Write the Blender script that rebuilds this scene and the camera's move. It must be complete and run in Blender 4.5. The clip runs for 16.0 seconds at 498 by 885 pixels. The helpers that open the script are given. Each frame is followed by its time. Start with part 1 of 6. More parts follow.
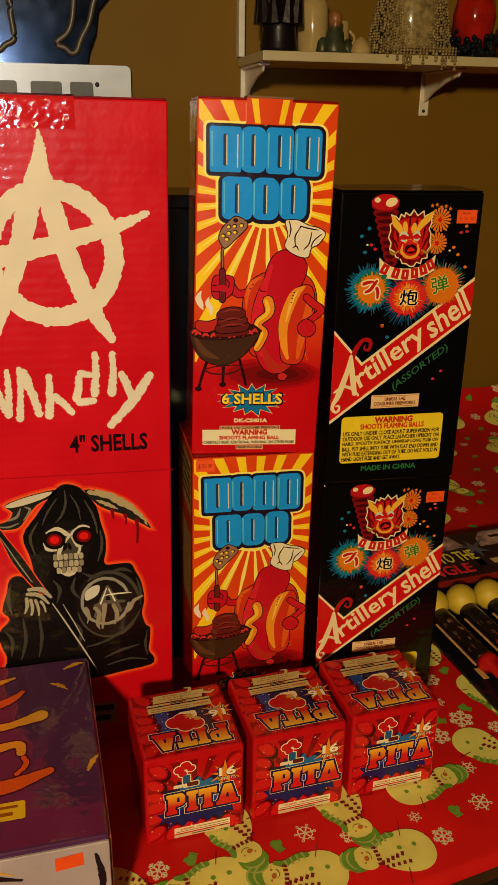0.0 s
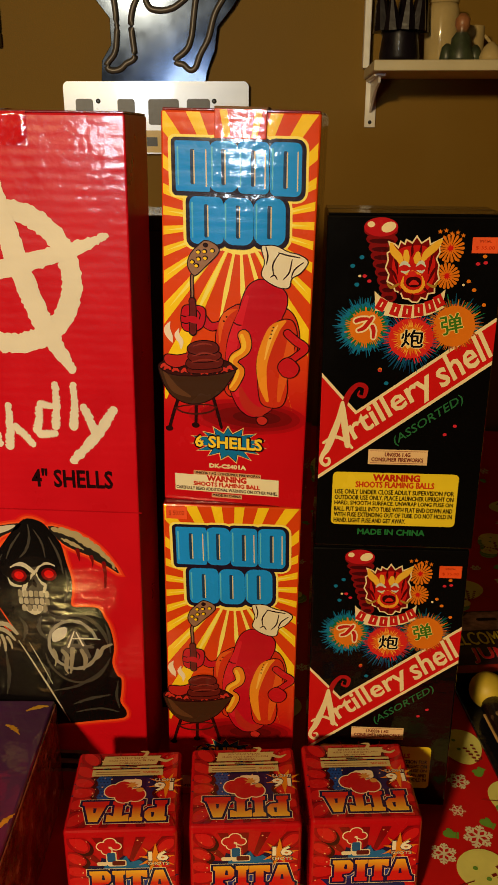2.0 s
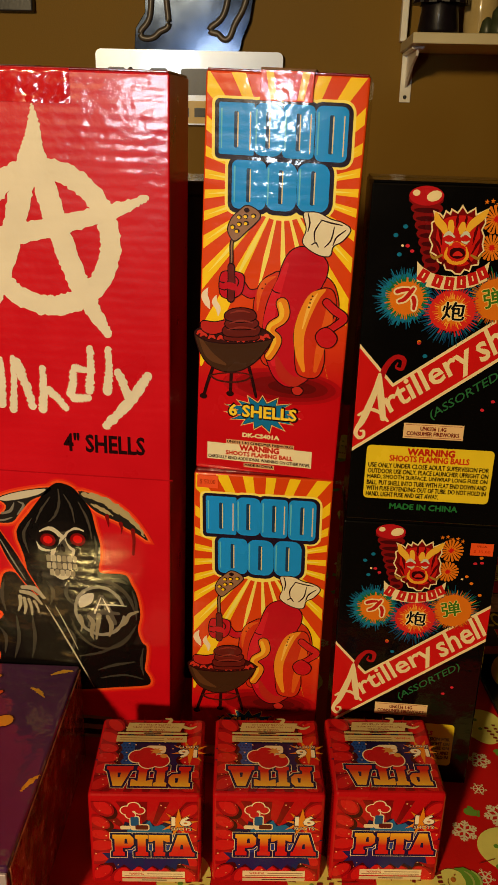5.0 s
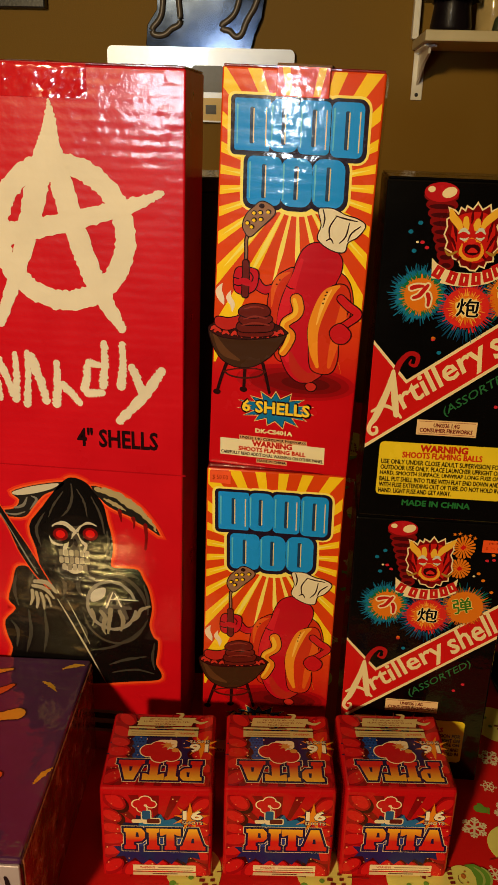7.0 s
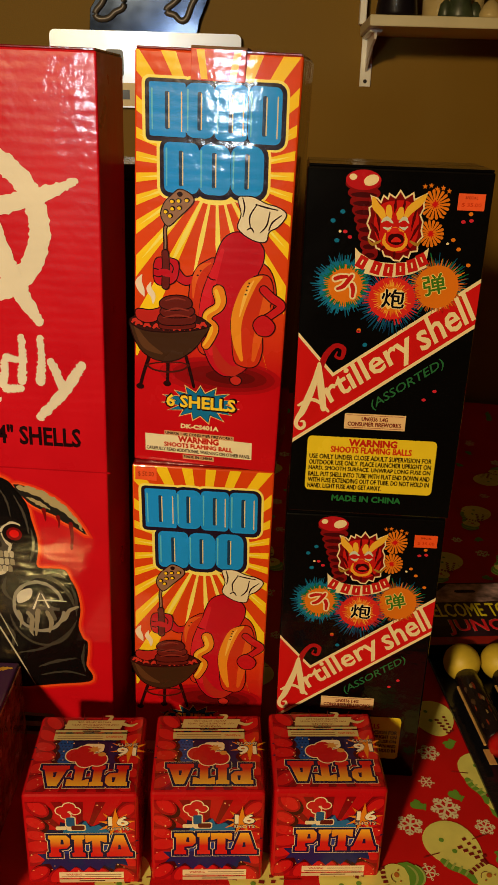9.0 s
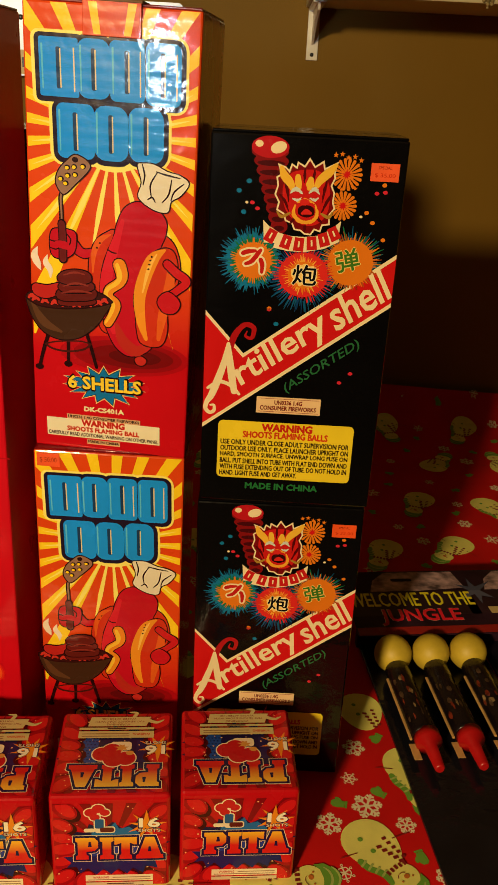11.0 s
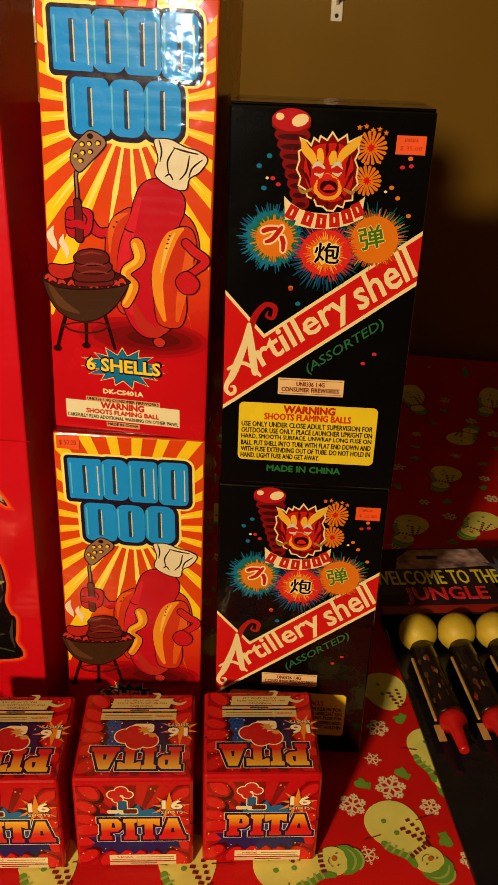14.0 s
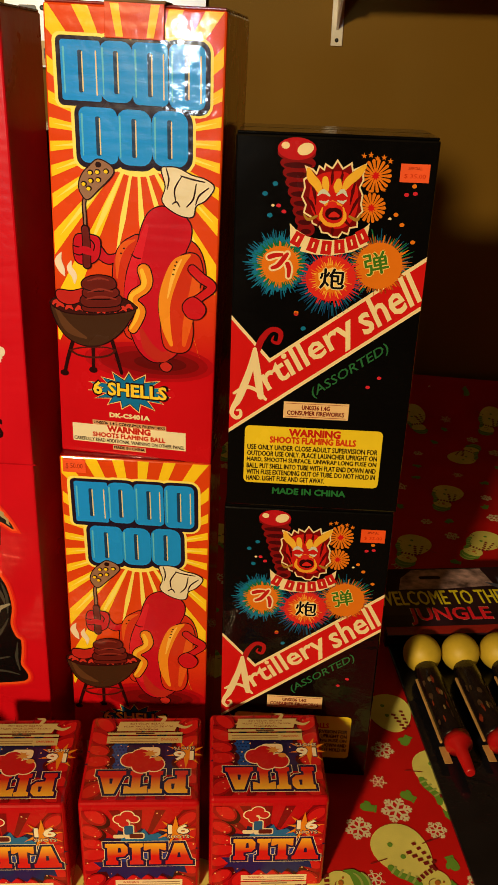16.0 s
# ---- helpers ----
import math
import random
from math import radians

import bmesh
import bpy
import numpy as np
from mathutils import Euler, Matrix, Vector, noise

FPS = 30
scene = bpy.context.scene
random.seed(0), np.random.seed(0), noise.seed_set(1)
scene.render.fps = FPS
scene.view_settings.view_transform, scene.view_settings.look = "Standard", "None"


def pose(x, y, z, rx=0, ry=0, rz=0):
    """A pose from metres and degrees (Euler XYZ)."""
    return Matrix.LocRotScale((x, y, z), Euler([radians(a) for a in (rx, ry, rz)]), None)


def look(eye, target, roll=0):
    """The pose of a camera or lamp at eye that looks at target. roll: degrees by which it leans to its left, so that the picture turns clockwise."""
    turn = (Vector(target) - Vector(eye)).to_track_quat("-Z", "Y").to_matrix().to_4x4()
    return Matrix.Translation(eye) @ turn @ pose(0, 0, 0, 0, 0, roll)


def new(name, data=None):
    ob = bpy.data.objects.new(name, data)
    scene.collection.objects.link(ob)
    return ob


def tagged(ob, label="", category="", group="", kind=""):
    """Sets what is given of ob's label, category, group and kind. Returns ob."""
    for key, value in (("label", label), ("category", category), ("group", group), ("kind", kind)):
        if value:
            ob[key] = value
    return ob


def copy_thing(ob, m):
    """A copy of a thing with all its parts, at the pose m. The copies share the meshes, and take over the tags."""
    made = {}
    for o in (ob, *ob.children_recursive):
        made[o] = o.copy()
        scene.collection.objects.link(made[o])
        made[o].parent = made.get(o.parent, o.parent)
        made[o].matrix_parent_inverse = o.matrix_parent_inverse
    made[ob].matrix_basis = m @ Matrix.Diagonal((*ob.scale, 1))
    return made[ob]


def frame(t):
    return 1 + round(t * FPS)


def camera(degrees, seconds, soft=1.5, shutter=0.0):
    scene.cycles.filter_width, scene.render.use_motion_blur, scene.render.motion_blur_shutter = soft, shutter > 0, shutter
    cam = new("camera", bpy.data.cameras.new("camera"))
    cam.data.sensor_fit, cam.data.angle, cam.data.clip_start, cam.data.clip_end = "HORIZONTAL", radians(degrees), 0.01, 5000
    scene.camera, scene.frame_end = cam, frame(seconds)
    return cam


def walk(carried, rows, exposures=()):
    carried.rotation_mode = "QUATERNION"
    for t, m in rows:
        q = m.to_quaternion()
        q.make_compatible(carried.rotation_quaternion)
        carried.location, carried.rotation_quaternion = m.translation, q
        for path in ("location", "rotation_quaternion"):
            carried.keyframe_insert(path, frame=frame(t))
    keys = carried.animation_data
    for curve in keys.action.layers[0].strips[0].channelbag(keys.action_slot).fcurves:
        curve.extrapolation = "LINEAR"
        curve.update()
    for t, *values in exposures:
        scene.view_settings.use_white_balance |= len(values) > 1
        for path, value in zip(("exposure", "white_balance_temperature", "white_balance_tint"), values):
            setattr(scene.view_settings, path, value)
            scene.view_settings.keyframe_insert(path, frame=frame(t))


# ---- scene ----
cam = camera(33.0, 16.0, 1.2)
PATH = [
    (0, (-0.1676, -0.7692, 1.4048), (0.1948, 0.9405, 0.7307), 0.9),
    (0.5, (-0.1517, -0.684, 1.4114), (0.2247, 1.0248, 0.7456), 1.0),
    (1, (-0.0478, -0.6503, 1.4085), (0.161, 1.0913, 0.7522), -0.5),
    (1.5, (0.0449, -0.6718, 1.402), (-0.0187, 1.0828, 0.7513), -0.7),
    (2, (0.0534, -0.6924, 1.4029), (-0.0393, 1.0632, 0.7578), 0.1),
    (2.5, (0.0571, -0.6868, 1.3964), (-0.0309, 1.0622, 0.7344), 0.6),
    (3, (0.0543, -0.683, 1.3954), (-0.0431, 1.0613, 0.7232), 0.8),
    (3.5, (0.0468, -0.6905, 1.3936), (-0.0637, 1.051, 0.7147), 1.0),
    (4, (0.0403, -0.6915, 1.3908), (-0.0749, 1.0482, 0.7073), 1.2),
    (6.5, (0.0328, -0.6933, 1.3908), (-0.0983, 1.0444, 0.7073), 1.6),
    (7, (0.03, -0.6943, 1.3889), (-0.1049, 1.0426, 0.7016), 1.6),
    (7.5, (0.0318, -0.6924, 1.3898), (-0.1049, 1.0426, 0.6988), 1.6),
    (8, (0.0449, -0.6868, 1.3889), (-0.088, 1.0473, 0.6941), 1.5),
    (8.5, (0.0777, -0.6849, 1.3823), (-0.0431, 1.0482, 0.6829), 1.5),
    (9, (0.0693, -0.6718, 1.3879), (-0.0037, 1.0604, 0.6801), 1.8),
    (9.5, (0.0375, -0.654, 1.3936), (0.0506, 1.08, 0.6867), 2.5),
    (10, (0.0843, -0.6428, 1.3861), (0.1124, 1.0875, 0.6707), 2.7),
    (10.2, (0.117, -0.6381, 1.3833), (0.1376, 1.0903, 0.6623), 2.8),
    (12.3, (0.1208, -0.6297, 1.3711), (0.074, 1.0697, 0.5846), 2.1),
    (12.5, (0.1198, -0.6231, 1.3739), (0.0637, 1.0697, 0.5752), 2.0),
    (13, (0.1217, -0.6184, 1.373), (0.059, 1.0697, 0.564), 1.9),
    (13.5, (0.1217, -0.6156, 1.3767), (0.0581, 1.0707, 0.564), 1.9),
    (14, (0.1227, -0.6166, 1.3823), (0.0609, 1.0716, 0.5734), 1.9),
    (14.5, (0.1208, -0.6156, 1.3814), (0.0543, 1.0772, 0.5837), 1.9),
    (15, (0.1208, -0.6147, 1.3861), (0.0534, 1.081, 0.594), 1.9),
    (15.5, (0.1189, -0.6194, 1.3879), (0.0562, 1.08, 0.6043), 1.9),
    (16, (0.117, -0.6184, 1.3889), (0.0562, 1.0847, 0.6136), 1.8),
]
walk(cam, [(t, look(eye, target, roll)) for t, eye, target, roll in PATH],
     exposures=[(0.0, -0.05), (0.5, -0.1), (1.0, 0.15), (2.0, -0.08), (9.0, -0.05), (10.0, 0.05), (12.5, 0.27), (16.0, 0.25)])

# ---- world, lamps ----
world = bpy.data.worlds.new("world")
scene.world = world
world.use_nodes = True
world.node_tree.nodes["Background"].inputs[0].default_value = (1.0, 0.72, 0.42, 1)
world.node_tree.nodes["Background"].inputs[1].default_value = 0.001


def area_lamp(name, eye, target, size, power, colour):
    data = bpy.data.lights.new(name, "AREA")
    data.shape, data.size, data.energy, data.color = "DISK", size, power, colour
    ob = new(name, data)
    ob.matrix_world = look(eye, target)
    return ob


# a warm room lamp behind and left of the camera's way, and a small cool-white lamp beside it
area_lamp("warm_lamp", (-0.81, -2.40, 1.95), (0.1, 0.2, 1.05), 0.20, 61, (1.0, 0.73, 0.36))
spot = bpy.data.lights.new("cool_lamp", "SPOT")
spot.energy, spot.color, spot.shadow_soft_size, spot.spot_size, spot.spot_blend = 41, (0.74, 0.89, 1.0), 0.13, radians(26), 0.12
new("cool_lamp", spot).matrix_world = look((-0.58, -2.60, 1.43), (-0.53, 0.0, 1.40))


# ---- materials ----
def lin(r, g, b):
    f = lambda c: c / 12.92 if c <= 0.04045 else ((c + 0.055) / 1.055) ** 2.4
    return (f(r / 255), f(g / 255), f(b / 255), 1)


class Nodes:
    def __init__(self, name):
        self.mat = bpy.data.materials.new(name)
        self.mat.use_nodes = True
        self.tree = self.mat.node_tree
        self.bsdf = self.tree.nodes["Principled BSDF"]

    def add(self, kind, **values):
        n = self.tree.nodes.new(kind)
        for k, v in values.items():
            n.inputs[k].default_value = v
        return n

    def link(self, a, out, b, inp):
        self.tree.links.new(a.outputs[out], b.inputs[inp])


def surface(name, colour, rough=0.5, metal=0.0, vary=0.12, scale=30.0, bump=0.05, bump_scale=200.0, coat=0.0, ridge=0.0, ramp=None, coords="Object", bow=0.0):
    """A painted or printed surface: two scales of mottling, fine relief, and, for corrugated board, faint flute ridges along the height.
    ramp: (axis, low, high, other colour) blends to another print colour along an axis of the thing.
    bow: the radius to which a filled carton's face swells across its width."""
    n = Nodes(name)
    tc = n.add("ShaderNodeTexCoord")
    big = n.add("ShaderNodeTexNoise", Scale=scale, Detail=4.0)
    fine = n.add("ShaderNodeTexNoise", Scale=bump_scale, Detail=3.0)
    n.link(tc, coords, big, "Vector"), n.link(tc, coords, fine, "Vector")
    base = n.add("ShaderNodeMix")
    base.data_type = "RGBA"
    base.inputs[6].default_value = colour
    base.inputs[7].default_value = ramp[3] if ramp else colour
    base.inputs[0].default_value = 0
    if ramp:
        sep = n.add("ShaderNodeSeparateXYZ")
        n.link(tc, coords, sep, 0)
        mr = n.add("ShaderNodeMapRange")
        mr.inputs[1].default_value, mr.inputs[2].default_value = ramp[1], ramp[2]
        n.link(sep, ramp[0], mr, 0), n.link(mr, 0, base, 0)
    hsv = n.add("ShaderNodeHueSaturation")
    n.link(base, 2, hsv, "Color")
    val = n.add("ShaderNodeMapRange")
    val.inputs[1].default_value, val.inputs[2].default_value = 0.3, 0.7
    val.inputs[3].default_value, val.inputs[4].default_value = 1 - vary, 1 + vary * 0.6
    n.link(big, 0, val, 0), n.link(val, 0, hsv, "Value"), n.link(hsv, 0, n.bsdf, "Base Color")
    rr = n.add("ShaderNodeMapRange")
    rr.inputs[3].default_value, rr.inputs[4].default_value = max(rough - 0.08, 0.02), min(rough + 0.08, 1)
    n.link(big, 0, rr, 0), n.link(rr, 0, n.bsdf, "Roughness")
    n.bsdf.inputs["Metallic"].default_value = metal
    if coat and not metal:
        n.bsdf.inputs["Specular IOR Level"].default_value = 0.18
    n.bsdf.inputs["Coat Weight"].default_value = coat
    n.bsdf.inputs["Coat Roughness"].default_value = 0.06
    bmp = n.add("ShaderNodeBump", Strength=bump, Distance=0.002)
    n.link(fine, 0, bmp, "Height")
    last = bmp
    if ridge:
        wave = n.add("ShaderNodeTexWave", Scale=1.0, Distortion=0.25, Detail=1.0)
        wave.bands_direction = "Z"
        wave.inputs["Scale"].default_value = 36.0
        wob = n.add("ShaderNodeTexNoise", Scale=14.0, Detail=2.0)
        n.link(tc, coords, wave, "Vector"), n.link(tc, coords, wob, "Vector")
        amount = n.add("ShaderNodeMath")
        amount.operation = "MULTIPLY"
        n.link(wave, 1, amount, 0), n.link(wob, 0, amount, 1)
        b2 = n.add("ShaderNodeBump", Strength=ridge, Distance=0.0016)
        n.link(amount, 0, b2, "Height"), n.link(bmp, 0, b2, "Normal")
        slow = n.add("ShaderNodeTexNoise", Scale=48.0, Detail=2.0)
        n.link(tc, coords, slow, "Vector")
        b3 = n.add("ShaderNodeBump", Strength=0.45, Distance=0.0012)
        n.link(slow, 0, b3, "Height"), n.link(b2, 0, b3, "Normal")
        last = b3
    if bow:
        across = n.add("ShaderNodeSeparateXYZ")
        n.link(tc, coords, across, 0)
        square = n.add("ShaderNodeMath")
        square.operation = "MULTIPLY"
        n.link(across, 0, square, 0), n.link(across, 0, square, 1)
        swell = n.add("ShaderNodeMath")
        swell.operation = "MULTIPLY"
        swell.inputs[1].default_value = -0.5 / bow
        n.link(square, 0, swell, 0)
        b4 = n.add("ShaderNodeBump", Strength=1.0, Distance=1.0)
        n.link(swell, 0, b4, "Height"), n.link(last, 0, b4, "Normal")
        last = b4
    n.link(last, 0, n.bsdf, "Normal")
    if coat:
        n.link(last, 0, n.bsdf, "Coat Normal")
    return n.mat


inks = {}


def ink(r, g, b, ridge=0.06, rough=0.26, ramp=None, coat=0.6, bow=0.0):
    """Printing ink on laminated board."""
    key = (r, g, b, ridge, rough, ramp, coat, bow)
    if key not in inks:
        inks[key] = surface("printed_board", lin(r, g, b), rough, 0, 0.07, 22, 0.06, 260, coat, ridge, ramp, "Object", bow)
    return inks[key]


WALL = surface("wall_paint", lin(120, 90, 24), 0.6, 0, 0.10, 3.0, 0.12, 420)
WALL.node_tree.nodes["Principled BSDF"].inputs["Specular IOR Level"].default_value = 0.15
# unseen ceiling, far walls and carpet: colours darkened to cut bounced light
CEIL = surface("low_bounce_ceiling_paint", lin(92, 80, 60), 0.8, 0, 0.06, 4.0, 0.2, 150)
WALL_FAR = surface("low_bounce_wall_paint", lin(66, 52, 32), 0.7, 0, 0.10, 3.0, 0.12, 420)
CARPET = surface("carpet", lin(44, 35, 27), 0.95, 0, 0.3, 25, 0.6, 500)
WOOD = surface("dark_wood", lin(72, 46, 28), 0.4, 0, 0.3, 12, 0.1, 90)
WHITE_PAINT = surface("white_paint", lin(194, 182, 146), 0.45, 0, 0.08, 20, 0.06, 160)
WHITE_METAL = surface("white_metal", lin(226, 222, 210), 0.35, 0, 0.08, 40, 0.04, 200)
DARK_STEEL = surface("polished_steel", lin(34, 42, 58), 0.14, 0.95, 0.12, 25, 0.02, 60, 0.2)
GREY_BAR = surface("grey_enamel", lin(92, 86, 80), 0.4, 0.3, 0.2, 60, 0.1, 200)
BLACK_TUBE = surface("black_enamel", lin(34, 34, 36), 0.35, 0.2, 0.2, 60, 0.1, 200)
PLATE_WHITE = surface("plate_enamel", lin(228, 238, 255), 0.3, 0.15, 0.05, 20, 0.03, 120, 1.0)
PLATE_INK = surface("plate_ink", lin(88, 92, 100), 0.4, 0, 0.2, 60, 0.03, 200)
CLOTH_RED = surface("red_cloth", lin(206, 22, 22), 0.6, 0, 0.16, 9, 0.12, 700, 0.12)
CLOTH_CREAM = surface("cream_print", lin(242, 236, 128), 0.6, 0, 0.12, 30, 0.1, 700)
CLOTH_GREEN = surface("green_print", lin(112, 166, 56), 0.6, 0, 0.12, 30, 0.1, 700)
CLOTH_PALE_GREEN = surface("pale_green_print", lin(178, 196, 104), 0.6, 0, 0.12, 30, 0.2, 700)
CLOTH_ORANGE = surface("orange_print", lin(206, 120, 44), 0.6, 0, 0.12, 30, 0.2, 700)
CLOTH_DARK = surface("dark_print", lin(132, 26, 26), 0.6, 0, 0.12, 30, 0.2, 700)
CLOTH_WHITE = surface("pale_print", lin(238, 226, 190), 0.6, 0, 0.1, 30, 0.2, 700)
BOARD = surface("brown_board", lin(120, 86, 54), 0.7, 0, 0.2, 40, 0.2, 300, 0, 0.2)


# ---- mesh helpers ----
def part(name, bm, material, parent=None, label=""):
    """Links a bmesh as one mesh object under a thing or a part."""
    me = bpy.data.meshes.new(name)
    bm.to_mesh(me)
    bm.free()
    me.materials.append(material)
    ob = new(name, me)
    ob.parent = parent
    if label:
        ob["label"] = label
    return ob


def thing(name, m, label, category, group="", kind=""):
    ob = new(name)
    ob.empty_display_size = 0.05
    ob.matrix_world = m
    return tagged(ob, label, category, group, kind)


def block(x0, x1, y0, y1, z0, z1, bevel=0.0, segments=2, bm=None):
    """An upright block with softened edges."""
    own = bm is None
    b = bmesh.new()
    bmesh.ops.create_cube(b, size=1, matrix=Matrix.LocRotScale(((x0 + x1) / 2, (y0 + y1) / 2, (z0 + z1) / 2), None, (x1 - x0, y1 - y0, z1 - z0)))
    if bevel:
        bmesh.ops.bevel(b, geom=b.edges[:], offset=bevel, segments=segments, affect="EDGES", profile=0.5)
        for f in b.faces:
            f.smooth = False
    if own:
        return b
    me = bpy.data.meshes.new("tmp")
    b.to_mesh(me)
    b.free()
    bm.from_mesh(me)
    bpy.data.meshes.remove(me)
    return bm


def lathe(profile, steps=24, m=Matrix(), bm=None):
    """A turned form from (radius, height) pairs."""
    bm = bm or bmesh.new()
    rings = []
    for r, z in profile:
        rings.append([bm.verts.new(m @ Vector((r * math.cos(a), r * math.sin(a), z))) for a in [2 * math.pi * i / steps for i in range(steps)]])
    for lo, hi in zip(rings, rings[1:]):
        for i in range(steps):
            f = bm.faces.new((lo[i], lo[(i + 1) % steps], hi[(i + 1) % steps], hi[i]))
            f.smooth = True
    bm.faces.new(rings[0][::-1]), bm.faces.new(rings[-1])
    return bm


def tube(points, radius, bm=None, steps=8):
    """A round bar along a line of points."""
    bm = bm or bmesh.new()
    pts = [Vector(p) for p in points]
    rings = []
    for i, p in enumerate(pts):
        d = (pts[min(i + 1, len(pts) - 1)] - pts[max(i - 1, 0)]).normalized()
        q = d.to_track_quat("Z", "Y")
        rings.append([bm.verts.new(p + q @ Vector((radius * math.cos(2 * math.pi * k / steps), radius * math.sin(2 * math.pi * k / steps), 0))) for k in range(steps)])
    for lo, hi in zip(rings, rings[1:]):
        for k in range(steps):
            bm.faces.new((lo[k], lo[(k + 1) % steps], hi[(k + 1) % steps], hi[k])).smooth = True
    bm.faces.new(rings[0][::-1]), bm.faces.new(rings[-1])
    return bm


# a print lies on a face: FRONT maps millimetres across and up onto the front, LID onto the top, LID_BACK upside down
LAYER = 0.00007


def front(u, v, k):
    return Vector((u / 1000, -0.0002 - LAYER * k, v / 1000))


def flat(name, pts, material, parent, k=1, place=front, label=""):
    """One printed shape, given by its outline in millimetres."""
    bm = bmesh.new()
    face = bm.faces.new([bm.verts.new(place(u, v, k)) for u, v in pts])
    bm.normal_update()
    if face.normal.dot(place(0, 0, 5) - place(0, 0, 0)) < 0:
        face.normal_flip()
    bmesh.ops.triangulate(bm, faces=[face])
    return part(name, bm, material, parent, label)


def flats(name, outlines, material, parent, k=1, place=front, label=""):
    """Several printed shapes of one ink, each a piece of its own, a hair apart in height."""
    for i, pts in enumerate(outlines):
        flat(name, pts, material, parent, k + 0.6 * (i % 5) / 5, place, label)


def oval(cx, cy, rx, ry, n=28, turn=0.0):
    c, s = math.cos(radians(turn)), math.sin(radians(turn))
    out = []
    for i in range(n):
        a = 2 * math.pi * i / n
        x, y = rx * math.cos(a), ry * math.sin(a)
        out.append((cx + c * x - s * y, cy + s * x + c * y))
    return out


def star(cx, cy, r0, r1, n, squash=1.0, jitter=0.0, seed=1):
    rnd = random.Random(seed)
    out = []
    for i in range(2 * n):
        r = (r1 if i % 2 == 0 else r0) * (1 + jitter * (rnd.random() - 0.5))
        a = math.pi * i / n + math.pi / 2
        out.append((cx + r * math.cos(a), cy + r * squash * math.sin(a)))
    return out


def rounded(x0, y0, x1, y1, r, n=4, lean=0.0):
    out = []
    for cx, cy, a0 in ((x1 - r, y1 - r, 0), (x0 + r, y1 - r, 90), (x0 + r, y0 + r, 180), (x1 - r, y0 + r, 270)):
        for i in range(n + 1):
            a = radians(a0 + 90 * i / n)
            y = cy + r * math.sin(a)
            out.append((cx + r * math.cos(a) + lean * (y - y0), y))
    return out


def stroke(pts, widths, rough=0.0, seed=1, steps=8):
    """The outline of a smooth brush stroke along pts, with a width at each point and ragged edges."""
    rnd = random.Random(seed)
    rows = [Vector((p[0], p[1], w)) for p, w in zip(pts, widths)]
    line = []
    for i in range(len(rows) - 1):
        a, b, c, d = rows[max(i - 1, 0)], rows[i], rows[i + 1], rows[min(i + 2, len(rows) - 1)]
        for k in range(steps):
            t = k / steps
            line.append(0.5 * (2 * b + (c - a) * t + (2 * a - 5 * b + 4 * c - d) * t * t + (3 * b - a - 3 * c + d) * t ** 3))
    line.append(rows[-1])
    left, right = [], []
    for i, p in enumerate(line):
        d = (line[min(i + 1, len(line) - 1)] - line[max(i - 1, 0)]).xy.normalized()
        nrm = Vector((-d.y, d.x))
        left.append(tuple(p.xy + nrm * (p.z / 2 + rough * (rnd.random() - 0.5))))
        right.append(tuple(p.xy - nrm * (p.z / 2 + rough * (rnd.random() - 0.5))))
    cap = []
    for p, d, w in ((line[-1], (line[-1] - line[-2]).xy.normalized(), line[-1].z / 2), (line[0], (line[0] - line[1]).xy.normalized(), line[0].z / 2)):
        nrm = Vector((-d.y, d.x))
        cap.append([tuple(p.xy + (nrm * math.cos(a) + d * math.sin(a)) * w) for a in (math.pi * i / 6 for i in range(1, 6))])
    return left + cap[0] + right[::-1] + cap[1]


def smooth(pts, steps=4):
    """A closed outline rounded through its points."""
    out, n = [], len(pts)
    for i in range(n):
        a, b, c, d = (Vector(pts[(i + j) % n]) for j in (-1, 0, 1, 2))
        for k in range(steps):
            t = k / steps
            out.append(tuple(0.5 * (2 * b + (c - a) * t + (2 * a - 5 * b + 4 * c - d) * t * t + (3 * b - a - 3 * c + d) * t ** 3)))
    return out


def grow(pts, d):
    """A closed outline moved outwards by d."""
    n = len(pts)
    area = sum(pts[i][0] * pts[(i + 1) % n][1] - pts[(i + 1) % n][0] * pts[i][1] for i in range(n))
    side = 1 if area > 0 else -1
    out = []
    for i in range(n):
        p, a, b = Vector(pts[i]), Vector(pts[i - 1]), Vector(pts[(i + 1) % n])
        e, f = (p - a).normalized(), (b - p).normalized()
        m = Vector((e.y + f.y, -e.x - f.x)) * side
        m = m.normalized() if m.length > 1e-6 else Vector((e.y, -e.x)) * side
        lean = max(m.dot(Vector((e.y, -e.x)) * side), 0.5)
        out.append(tuple(p + m * (d / lean)))
    return out


def arc(cx, cy, rx, ry, a0, a1, n=14):
    return [(cx + rx * math.cos(radians(a0 + (a1 - a0) * i / n)), cy + ry * math.sin(radians(a0 + (a1 - a0) * i / n))) for i in range(n + 1)]


